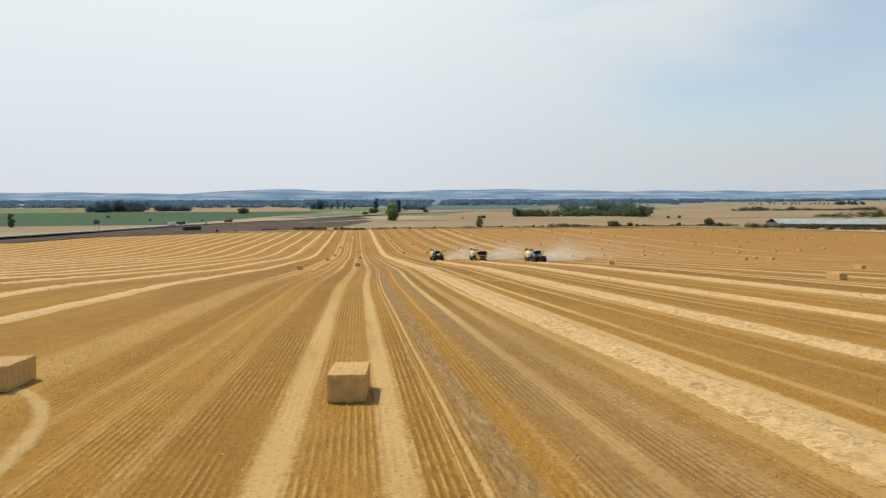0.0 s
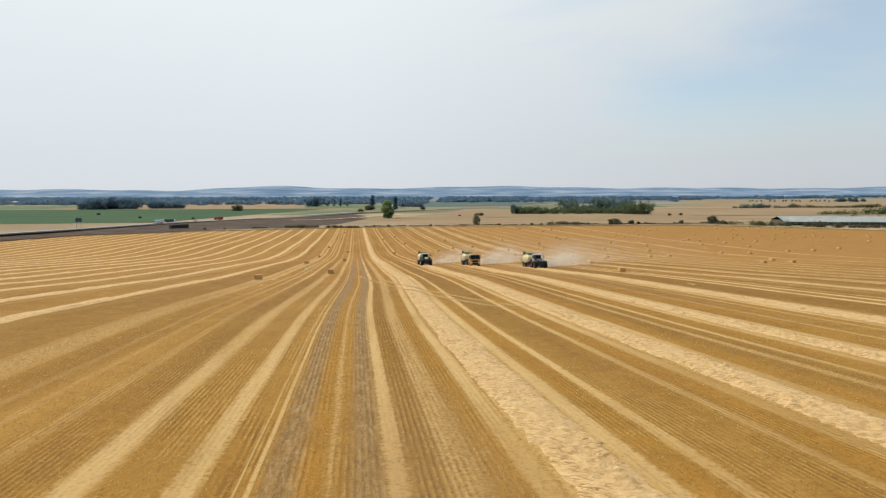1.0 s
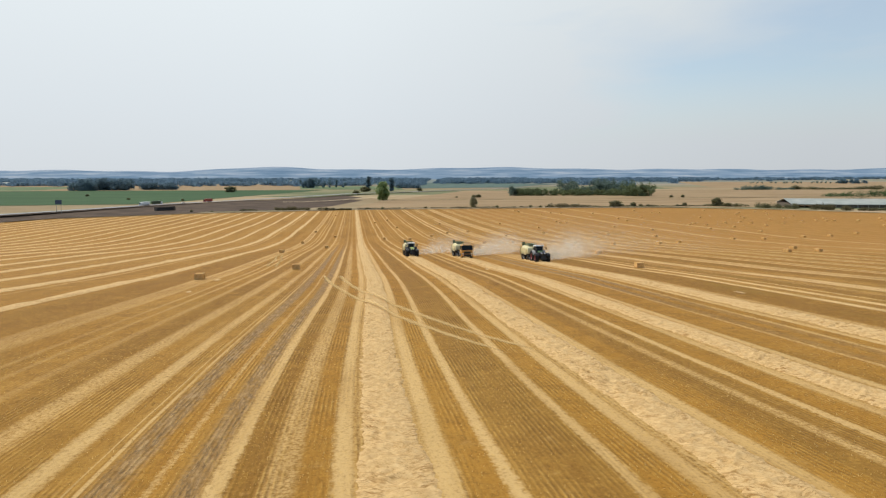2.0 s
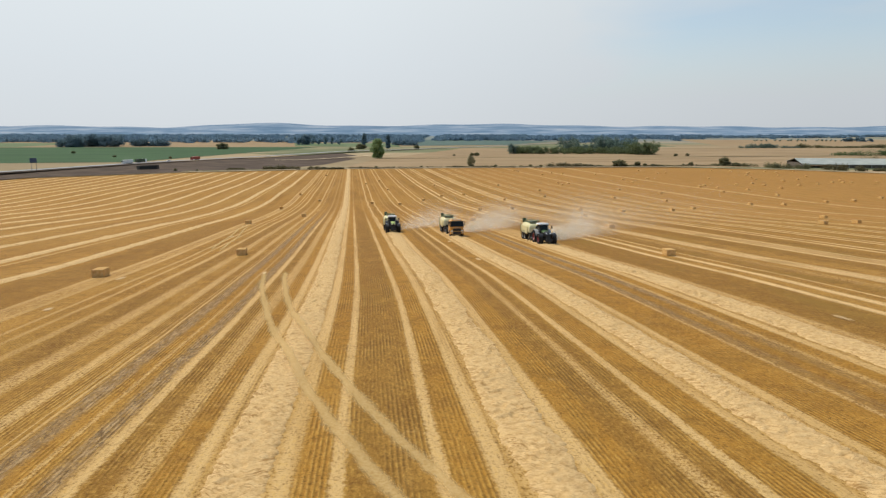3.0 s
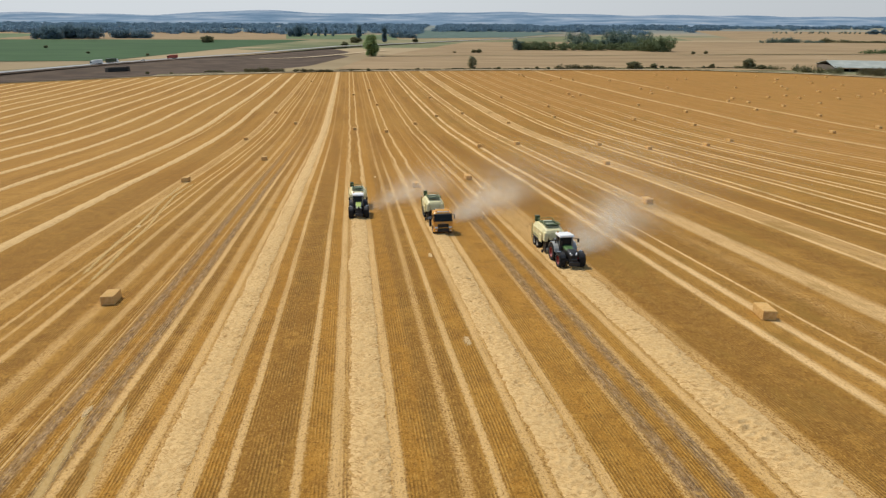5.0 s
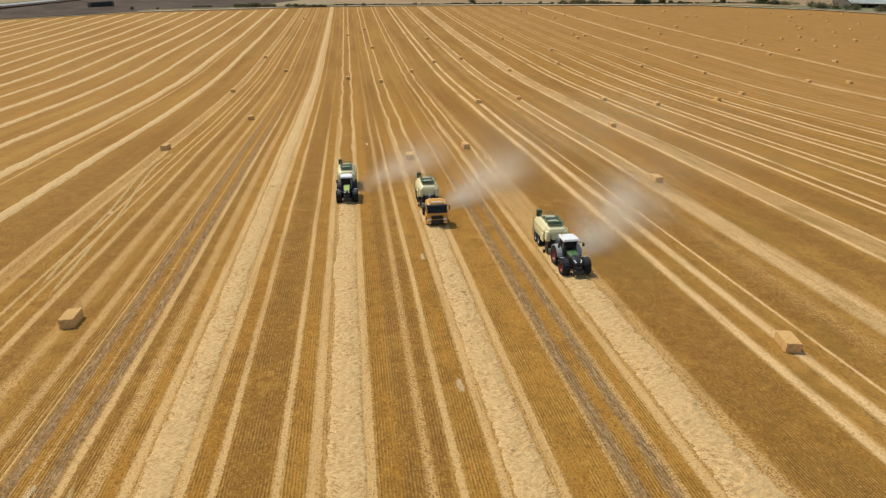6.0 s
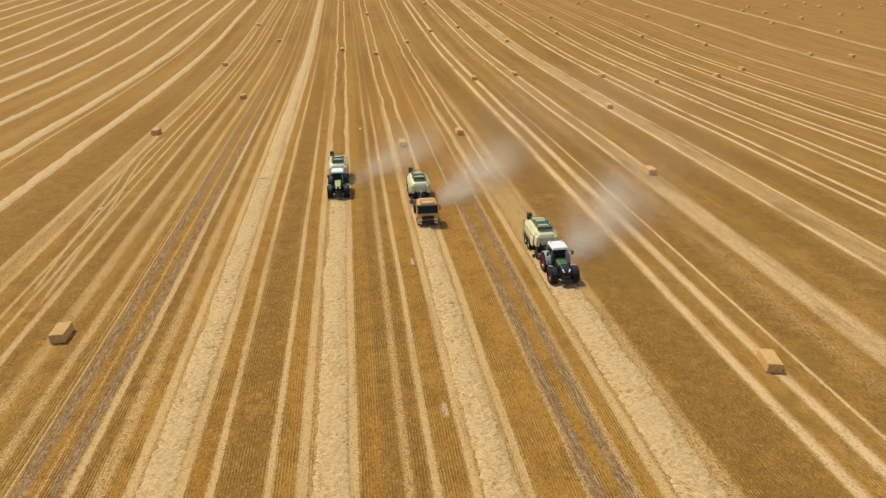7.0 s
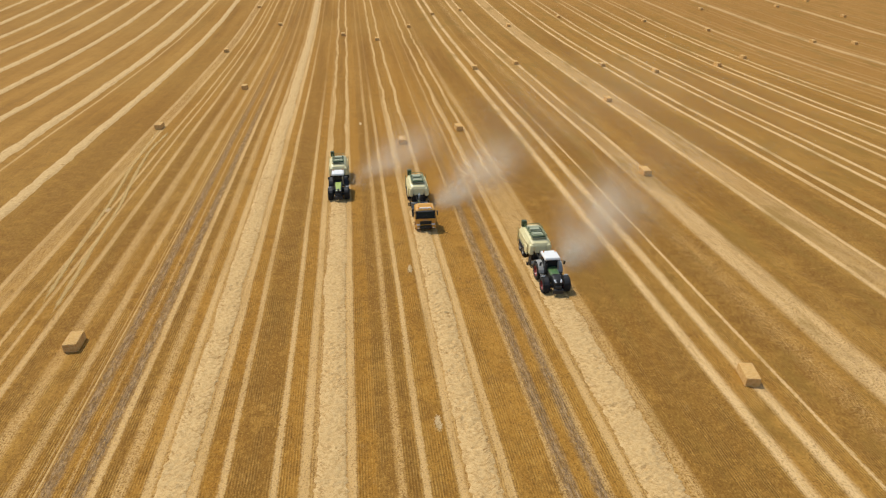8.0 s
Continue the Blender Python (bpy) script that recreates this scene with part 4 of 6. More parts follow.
def make_bale():
    """A big square bale 1.2 m wide, 0.87 m high and 2.15 m long, its base at the origin."""
    rng = np.random.default_rng(3)
    bale = new("straw_bale")
    bale.empty_display_size = 0.3
    bm = bmesh.new()
    box(bm, (0, 0, 0.435), (1.2, 2.15, 0.87))
    bmesh.ops.subdivide_edges(bm, edges=bm.edges[:], cuts=9, use_grid_fill=True)
    for v in bm.verts:
        q = Vector((v.co.x / 0.6, v.co.y / 1.075, (v.co.z - 0.435) / 0.435))
        big = sorted((abs(q.x), abs(q.y), abs(q.z)))
        pull = 0.035 * max(0, big[1] - 0.75) / 0.25
        v.co.x *= 1 - pull
        v.co.z = 0.435 + (v.co.z - 0.435) * (1 - pull)
        v.co.y *= 1 - pull * 0.6
        v.co += Vector(noise.noise_vector(v.co * 6.0)) * 0.022
        v.co.z = max(v.co.z, 0.0)
    # loose straw ends that stick out of the faces
    for _ in range(700):
        f = rng.integers(0, 5)
        p = Vector((rng.uniform(-0.6, 0.6), rng.uniform(-1.07, 1.07), rng.uniform(0.02, 0.87)))
        nrm = Vector(((1, 0, 0), (-1, 0, 0), (0, 1, 0), (0, -1, 0), (0, 0, 1))[f])
        if f < 2:
            p.x = 0.58 * nrm.x
        elif f < 4:
            p.y = 1.05 * nrm.y
        else:
            p.z = 0.85
        d = (nrm * rng.uniform(0.3, 1.0) + Vector(rng.normal(0, 0.9, 3))).normalized() * rng.uniform(0.05, 0.13)
        if p.z + d.z < 0.01:
            continue
        sd = d.orthogonal().normalized() * 0.006
        bm.faces.new([bm.verts.new(p - sd), bm.verts.new(p + sd), bm.verts.new(p + d)])
    part("straw_block", bm, BALE, bale)
    for x in (-0.45, -0.27, -0.09, 0.09, 0.27, 0.45):
        bm = bmesh.new()
        for a, b in (((x, -1.085, 0.03), (x, -1.085, 0.875)), ((x, -1.085, 0.875), (x, 1.085, 0.875)), ((x, 1.085, 0.875), (x, 1.085, 0.03))):
            tube(bm, a, b, 0.007, seg=5)
        part("twine", bm, TWINE, bale)
    return tagged(bale, "big square straw bale lying on the stubble", "straw bale", "bales on the field")


BALES = [(-3.0, 19.6), (-15.0, 20.9), (50, 79), (89, 133), (-29.4, 128), (-20.3, 148.3), (-40, 216.5), (-33, 248.5), (-51, 293.5), (-45, 338),
         (-61, 372), (-78, 541), (-38, 455), (-32, 482), (-20, 320), (-8, 312), (-20, 404), (1, 336), (9, 361), (5, 442), (20, 371), (6, 207),
         (16, 215), (21.5, 270), (33, 277), (37, 340), (44, 444), (58, 359), (49.5, 239.5), (44.4, 193.5), (38.8, 144), (57, 278), (70, 272), (91, 283)]
BALES_FAR = [(103, 294), (90, 354), (109, 339), (121, 380), (90, 459), (132, 558), (134, 469), (161, 428), (157, 389), (178, 405), (138, 321), (151, 319),
             (204, 419), (175, 369), (283, 530), (228, 443), (106, 219), (118, 224), (124, 248), (216, 354), (177, 333), (194, 340), (193, 450)]


def build_bales():
    rng = random.Random(5)
    first = make_bale()
    for i, (x, y) in enumerate(BALES + BALES_FAR):
        turn = 7.8 + rng.uniform(-5, 5)
        turn = {0: 3, 5: 8, 30: -4}.get(i, turn)
        m = pose(x, y, zl(x, y) + 0.0, -4.4 if y < 300 else -1.5, 0, turn)
        if i == 0:
            first.matrix_basis = m
        else:
            copy_thing(first, m)
    for i in range(46):
        x, y = rng.uniform(60, 330), rng.uniform(390, 610)
        if y < edge(x) - 20:
            copy_thing(first, pose(x, y, zl(x, y), -1, 0, 8 + rng.uniform(-20, 20)))


# ---------------------------------------------------------------- machines (they face -y, their base at the origin)
def wheel(parent, x, y, r, w, rim_mat, name="wheel", lugs=22):
    """A wheel that stands at z = 0; its outer side away from x = 0."""
    hub = new(name)
    hub.parent = parent
    hub.location = (x, y, r)
    out = 1 if x > 0 else -1
    h = w / 2
    bm = lathe([(-h * 0.8, r * 0.56), (-h, r * 0.72), (-h * 0.92, r * 0.9), (-h * 0.6, r * 0.965), (0, r * 0.975), (h * 0.6, r * 0.965), (h * 0.92, r * 0.9), (h, r * 0.72), (h * 0.8, r * 0.56)], caps=False)
    for i in range(lugs):
        a = 2 * math.pi * i / lugs
        for sgn in (-1, 1):
            geo = bmesh.ops.create_cube(bm, size=1.0)["verts"]
            bmesh.ops.scale(bm, verts=geo, vec=(h * 1.05, r * 0.075, r * 0.06))
            bmesh.ops.rotate(bm, verts=geo, cent=(0, 0, 0), matrix=Matrix.Rotation(sgn * 0.6, 3, "Z"))
            bmesh.ops.translate(bm, verts=geo, vec=(sgn * h * 0.46, 0, r * 0.965))
            bmesh.ops.rotate(bm, verts=geo, cent=(0, 0, 0), matrix=Matrix.Rotation(a + (0.5 * math.pi / lugs if sgn > 0 else 0), 3, "X"))
    part("tyre", bm, RUBBER, hub)
    rim = lathe([(-out * h * 0.5, r * 0.55), (out * h * 0.82, r * 0.58), (out * h * 0.80, r * 0.52), (out * h * 0.25, r * 0.44), (out * h * 0.2, r * 0.2), (out * h * 0.55, r * 0.17), (out * h * 0.55, r * 0.02)], 24)
    bmesh.ops.recalc_face_normals(rim, faces=rim.faces)
    part("rim", rim, rim_mat, hub)
    return hub


def make_tractor(name, hood_mat, roof_mat, rim_mat, label, nose_mat=None, nose=1.0, wide=1.0, guard_mat=None):
    t = new(name)
    # chassis and engine
    bm = boxed((0, -0.9, 0.95), (0.62, 3.6, 0.55), 0.06)
    box(bm, (0, 0.9, 0.95), (0.9, 0.9, 0.7), 0.06)
    tube(bm, (-0.9, -1.45, 0.74), (0.9, -1.45, 0.74), 0.13)
    tube(bm, (-0.9, 1.3, 1.0), (0.9, 1.3, 1.0), 0.17)
    part("chassis", bm, DARK, t)
    # bonnet, higher towards the cab
    secs = [rounded(y, z0, z1, hw, r) for y, z0, z1, hw, r in ((0.02, 1.15, 2.12, 0.50, 0.16), (-0.8, 1.12, 2.06, 0.49, 0.18), (-1.6, 1.10, 1.94, 0.46, 0.18), (-2.2, 1.06, 1.78, 0.43, 0.18), (-2.42, 1.12, 1.58, 0.38, 0.16))]
    hood = part("bonnet", loft(secs), hood_mat, t, smooth=True)
    if nose_mat:
        bm = loft([[(-q, y, z - 0.03), (q, y, z - 0.03), (q * 0.85, y, z + 0.02), (-q * 0.85, y, z + 0.02)] for q, y, z in ((0.36 * wide, -0.9 + 0.9 * nose, 2.12 - 0.06 * (1 - nose)), (0.35 * wide, -1.0, 2.04), (0.33 * wide, -1.6, 1.94), (0.30 * wide, -2.15, 1.79), (0.26 * wide, -2.42, 1.60), (0.24 * wide, -2.46, 1.40))])
        part("bonnet_stripe", bm, nose_mat, hood, "bright stripe along the bonnet")
        part("nose_grille", boxed((0, -2.36, 1.68), (0.26, 0.34, 0.30), 0.08, rot=(24, 0, 0)), DARK, hood, "black grille set in the nose")
    else:
        secs = [rounded(y, z0, z1, hw, r) for y, z0, z1, hw, r in ((-1.38, 1.10, 2.005, 0.482, 0.18), (-1.62, 1.09, 1.955, 0.474, 0.18), (-2.22, 1.05, 1.80, 0.442, 0.18), (-2.46, 1.10, 1.60, 0.39, 0.16))]
        part("bonnet_nose", loft(secs), DARK, hood, "black front end of the bonnet", smooth=True)
        for s in (-1, 1):
            part("nose_lamp", boxed((s * 0.33, -2.26, 1.74), (0.16, 0.2, 0.06), 0.02, rot=(28, 0, 0)), LAMP, hood)
    bm = boxed((0, -2.44, 1.36), (0.56, 0.06, 0.46), 0.02)
    for i in range(6):
        box(bm, (0, -2.48, 1.18 + i * 0.07), (0.52, 0.03, 0.02))
    part("grille", bm, DARK, t, "black radiator grille")
    for s in (-1, 1):
        part("headlight", boxed((s * 0.26, -2.40, 1.63), (0.18, 0.12, 0.08), 0.02), LAMP, t)
        part("side_grille", boxed((s * 0.49, -0.85, 1.55), (0.04, 1.3, 0.5), 0.01), DARK, t)
    # front weight and linkage
    bm = boxed((0, -2.66, 0.70), (1.15, 0.42, 0.46), 0.08, (0.9, 0.8))
    box(bm, (0, -2.3, 1.0), (0.8, 0.4, 0.5), 0.06)
    box(bm, (-0.3, -2.45, 0.6), (0.08, 0.4, 0.1))
    box(bm, (0.3, -2.45, 0.6), (0.08, 0.4, 0.1))
    part("front_weight", bm, DARK, t, "dark front linkage block")
    # cab
    cab = part("cab_frame", boxed((0, 0.75, 1.55), (1.5, 1.5, 0.5), 0.08), DARK, t)
    posts = (((-0.72, 0.05, 1.75), (-0.66, 0.18, 2.95)), ((0.72, 0.05, 1.75), (0.66, 0.18, 2.95)), ((-0.78, 0.85, 1.75), (-0.74, 0.88, 2.95)), ((0.78, 0.85, 1.75), (0.74, 0.88, 2.95)), ((-0.72, 1.52, 1.75), (-0.66, 1.42, 2.95)), ((0.72, 1.52, 1.75), (0.66, 1.42, 2.95)))
    for a, b in posts:
        part("post", tube(bmesh.new(), a, b, 0.045, seg=8), DARK, cab)
    part("windscreen", loft([[(-0.69, 0.04, 1.72), (0.69, 0.04, 1.72), (0.69, 0.06, 1.72), (-0.69, 0.06, 1.72)], [(-0.63, 0.17, 2.93), (0.63, 0.17, 2.93), (0.63, 0.19, 2.93), (-0.63, 0.19, 2.93)]]), GLASS, cab)
    part("rear_window", loft([[(-0.69, 1.50, 1.72), (0.69, 1.50, 1.72), (0.69, 1.52, 1.72), (-0.69, 1.52, 1.72)], [(-0.63, 1.40, 2.93), (0.63, 1.40, 2.93), (0.63, 1.42, 2.93), (-0.63, 1.42, 2.93)]]), GLASS, cab)
    for s in (-1, 1):
        part("door_glass", loft([[(s * 0.74, 0.10, 1.72), (s * 0.76, 0.10, 1.72), (s * 0.78, 1.46, 1.72), (s * 0.76, 1.46, 1.72)], [(s * 0.68, 0.22, 2.93), (s * 0.70, 0.22, 2.93), (s * 0.70, 1.38, 2.93), (s * 0.68, 1.38, 2.93)]]), GLASS, cab)
    roof = part("roof", boxed((0, 0.78, 3.06), (1.74, 1.86, 0.24), 0.09, (0.9, 0.9)), roof_mat, t, "pale cab roof", smooth=False)
    for s in (-1, 1):
        part("work_lamp", boxed((s * 0.55, -0.04, 3.03), (0.22, 0.08, 0.1), 0.02), LAMP, roof)
        part("beacon", tube(bmesh.new(), (s * 0.62, 1.3, 3.16), (s * 0.62, 1.3, 3.36), 0.06, seg=10), AMBER, roof)
    part("air_intake", boxed((-0.60, -0.06, 2.0), (0.16, 0.18, 1.0), 0.04), DARK, t)
    seat = part("seat", boxed((0, 1.0, 1.98), (0.5, 0.5, 0.16), 0.05), DARK, t)
    part("seat_back", boxed((0, 1.22, 2.35), (0.48, 0.14, 0.7), 0.05), DARK, seat)
    part("steering_column", tube(bmesh.new(), (0, 0.25, 1.8), (0, 0.5, 2.25), 0.05, seg=8), DARK, t)
    # mirrors, exhaust, steps, mudguards
    for s in (-1, 1):
        bm = tube(bmesh.new(), (s * 0.66, 0.1, 2.75), (s * 1.28, -0.05, 2.75), 0.022, seg=6)
        mir = part("mirror_arm", bm, DARK, t)
        part("mirror", boxed((s * 1.28, -0.06, 2.55), (0.22, 0.08, 0.42), 0.03), DARK, mir)
        secs = []
        for i in range(9):
            a = radians(15 + i * 18)
            cy, cz = 1.3 - 1.12 * math.cos(a), 1.0 + 1.12 * math.sin(a)
            secs.append([(s * 0.72, cy, cz), (s * 1.30, cy, cz), (s * 1.30, 1.3 - 1.17 * math.cos(a), 1.0 + 1.17 * math.sin(a)), (s * 0.72, 1.3 - 1.17 * math.cos(a), 1.0 + 1.17 * math.sin(a))])
        part("rear_mudguard", loft(secs), guard_mat or DARK, t)
        secs = []
        for i in range(7):
            a = radians(30 + i * 20)
            cy, cz = -1.45 - 0.88 * math.cos(a), 0.80 + 0.88 * math.sin(a)
            secs.append([(s * 0.82, cy, cz), (s * 1.28, cy, cz), (s * 1.28, cy, cz + 0.03), (s * 0.82, cy, cz + 0.03)])
        part("front_mudguard", loft(secs), DARK, t)
        part("position_lamp", boxed((s * 1.22, -1.12, 1.70), (0.42, 0.07, 0.09), 0.02), LAMP, t)
        bm = bmesh.new()
        for i in range(3):
            box(bm, (s * 0.98, 0.15, 0.55 + i * 0.32), (0.36, 0.3, 0.04), 0.01)
        box(bm, (s * 0.84, 0.0, 0.95), (0.04, 0.04, 0.9))
        part("steps", bm, GREY_METAL, t)
        part("fuel_tank", boxed((s * 0.62, -0.3, 0.9), (0.42, 0.9, 0.55), 0.08), DARK, t)
    part("exhaust", tube(tube(bmesh.new(), (0.62, -0.02, 1.5), (0.62, -0.02, 2.6), 0.09, seg=12), (0.62, -0.02, 2.6), (0.62, 0.06, 3.15), 0.06, seg=12), GREY_METAL, t, "steel exhaust stack")
    for s in (-1, 1):
        wheel(t, s * 1.10, -1.45, 0.84, 0.76, rim_mat, "front_wheel")
        wheel(t, s * 1.03, 1.3, 1.0, 0.72, rim_mat, "rear_wheel")
    return tagged(t, label, "tractor", "machines")


def make_baler(name, label):
    """A big square baler; the hitch eye at y = 0, the body behind it."""
    b = new(name)
    # main body: narrow duct in front, high curved cream hull
    def hull(y, z0, z1, half, shoulder):
        return [(half, y, z0), (half + 0.05, y, z0 + 0.5), (half, y, z1 - shoulder), (half - 0.22, y, z1 - 0.08), (half - 0.45, y, z1), (-half + 0.45, y, z1), (-half + 0.22, y, z1 - 0.08), (-half, y, z1 - shoulder), (-half - 0.05, y, z0 + 0.5), (-half, y, z0)]
    secs = [hull(y, z0, z1, hw, sh) for y, z0, z1, hw, sh in ((2.20, 1.70, 2.30, 0.98, 0.30), (2.36, 1.55, 2.58, 1.14, 0.42), (2.9, 1.35, 2.82, 1.27, 0.5), (4.6, 1.22, 2.95, 1.32, 0.55), (6.2, 1.15, 2.90, 1.28, 0.55), (6.9, 1.25, 2.70, 1.18, 0.45))]
    body = part("body", loft(secs), CREAM, b, "cream panelled hull")
    for s in (-1, 1):
        for y0, y1 in ((2.75, 3.85), (3.93, 5.25), (5.33, 6.6)):
            part("side_panel", boxed((s * 1.335, (y0 + y1) / 2, 1.92), (0.05, y1 - y0, 0.95), 0.03), CREAM, body)
        part("stripe", boxed((s * 1.37, 4.6, 1.52), (0.02, 3.6, 0.07)), BALER_GREEN, body, "dark green band")
    # front shield with flanking cheeks
    part("front_shield", boxed((0, 2.12, 1.86), (1.25, 0.14, 0.72), 0.06, (0.9, 1), (0, 0.12)), CREAM, b)
    for s in (-1, 1):
        part("front_cheek", boxed((s * 1.03, 2.32, 1.88), (0.56, 0.72, 1.10), 0.2, (0.75, 0.8), (-s * 0.06, 0.1)), CREAM, b)
        part("cheek_stay", boxed((s * 0.72, 2.15, 1.1), (0.1, 0.2, 0.9), 0.02), DARK, b)
        part("hose", tube(bmesh.new(), (s * 0.25, 0.4, 1.1), (s * 0.4, 2.1, 1.5), 0.035, seg=6), DARK, b)
    # open top with knotters and rails
    part("top_deck", boxed((0, 4.4, 2.97), (1.6, 3.2, 0.06), 0.01), DECK, b, "pale green-grey steel service deck")
    part("needle_frame", boxed((0, 3.9, 3.04), (1.0, 0.5, 0.12), 0.03), DECK, b)
    for s in (-1, 1):
        part("deck_frame", boxed((s * 0.70, 4.1, 3.08), (0.09, 2.3, 0.14), 0.03), BOX_GREEN, b, "dark frame round the service deck")
        part("deck_frame", boxed((0, 4.1 + s * 1.15, 3.08), (1.5, 0.10, 0.14), 0.03), BOX_GREEN, b, "dark frame round the service deck")
    part("knotter_hood", boxed((0, 4.9, 3.10), (1.1, 0.5, 0.22), 0.06), DECK, b)
    for s in (-1, 1):
        bm = bmesh.new()
        for z in (3.1, 3.26):
            tube(bm, (s * 0.86, 2.9, z), (s * 0.86, 6.0, z), 0.025, seg=6)
        for y in (2.9, 3.9, 4.9, 6.0):
            tube(bm, (s * 0.86, y, 2.85), (s * 0.86, y, 3.26), 0.025, seg=6)
        part("top_rail", bm, BALER_GREEN, b)
    for y in (2.9, 6.0):
        part("cross_rail", tube(bmesh.new(), (-0.86, y, 3.26), (0.86, y, 3.26), 0.04, seg=6), BALER_GREEN, b)
    for y in (3.35, 4.35, 5.45):
        part("deck_bar", boxed((0, y, 3.03), (1.3, 0.07, 0.09), 0.02), BOX_GREEN, b)
    part("fan_box", boxed((-0.86, 6.35, 3.2), (0.55, 0.5, 0.75), 0.06), BOX_GREEN, b, "dark green box on the rear corner")
    # pick-up and drawbar
    bm = tube(bmesh.new(), (-1.15, 1.75, 0.42), (1.15, 1.75, 0.42), 0.24, seg=14)
    for i in range(24):
        a = i * 0.8
        box(bm, (-1.1 + i * 0.096, 1.75 + 0.28 * math.cos(a), 0.42 + 0.28 * math.sin(a)), (0.015, 0.05, 0.05))
    part("pick_up", bm, GREY_METAL, b, "tined pick-up reel")
    part("feed_rotor_housing", boxed((0, 2.75, 0.98), (1.9, 1.1, 0.95), 0.08), DARK, b)
    part("drawbar", boxed((0, 1.05, 0.82), (0.42, 2.2, 0.26), 0.04, (0.7, 1)), BALER_GREEN, b)
    part("drive_shaft", tube(bmesh.new(), (0, 0.1, 0.98), (0, 2.0, 1.25), 0.09, seg=10), DARK, b)
    part("flywheel", lathe([(-0.12, 0.42), (0.12, 0.42)], 20), GREY_METAL, b).location = (0, 1.85, 1.4)
    for s in (-1, 1):
        part("side_ladder", tube(tube(bmesh.new(), (s * 1.42, 6.35, 0.7), (s * 1.42, 6.35, 2.7), 0.025, seg=6), (s * 1.42, 6.7, 0.7), (s * 1.42, 6.7, 2.7), 0.025, seg=6), BALER_GREEN, b)
        part("twine_box", boxed((s * 1.36, 3.2, 1.55), (0.16, 1.0, 0.9), 0.06), CREAM, b)
        part("pick_up_shield", boxed((s * 1.22, 1.85, 0.62), (0.10, 0.8, 0.75), 0.04), DARK, b)
        part("gauge_wheel", lathe([(s * 1.30, 0.02), (s * 1.30, 0.2), (s * 1.44, 0.2), (s * 1.44, 0.02)], 14), RUBBER, b).location = (0, 2.2, 0.2)
    # bale chute and rear end
    part("bale_chamber", boxed((0, 7.25, 1.35), (1.35, 1.0, 1.05), 0.05), BALER_GREEN, b)
    part("bale_chute", boxed((0, 8.2, 0.82), (1.25, 1.2, 0.10), 0.02, rot=(6, 0, 0)), GREY_METAL, b)
    for s in (-1, 1):
        part("tail_light", boxed((s * 1.05, 6.98, 1.3), (0.22, 0.06, 0.12), 0.02), RED_PAINT, b)
        part("axle_mudguard", boxed((s * 1.2, 5.15, 1.2), (0.5, 2.3, 0.06), 0.02), DARK, b)
        for y in (4.5, 5.75):
            wheel(b, s * 1.12, y, 0.60, 0.55, GREY_METAL, "wheel", 18)
    bm = boxed((0, 5.18, 0.6), (1.9, 1.5, 0.22), 0.03)
    box(bm, (0, 5.4, 0.9), (1.5, 3.4, 0.5), 0.04)
    part("chassis", bm, DARK, b)
    return tagged(b, label, "baler", "machines")


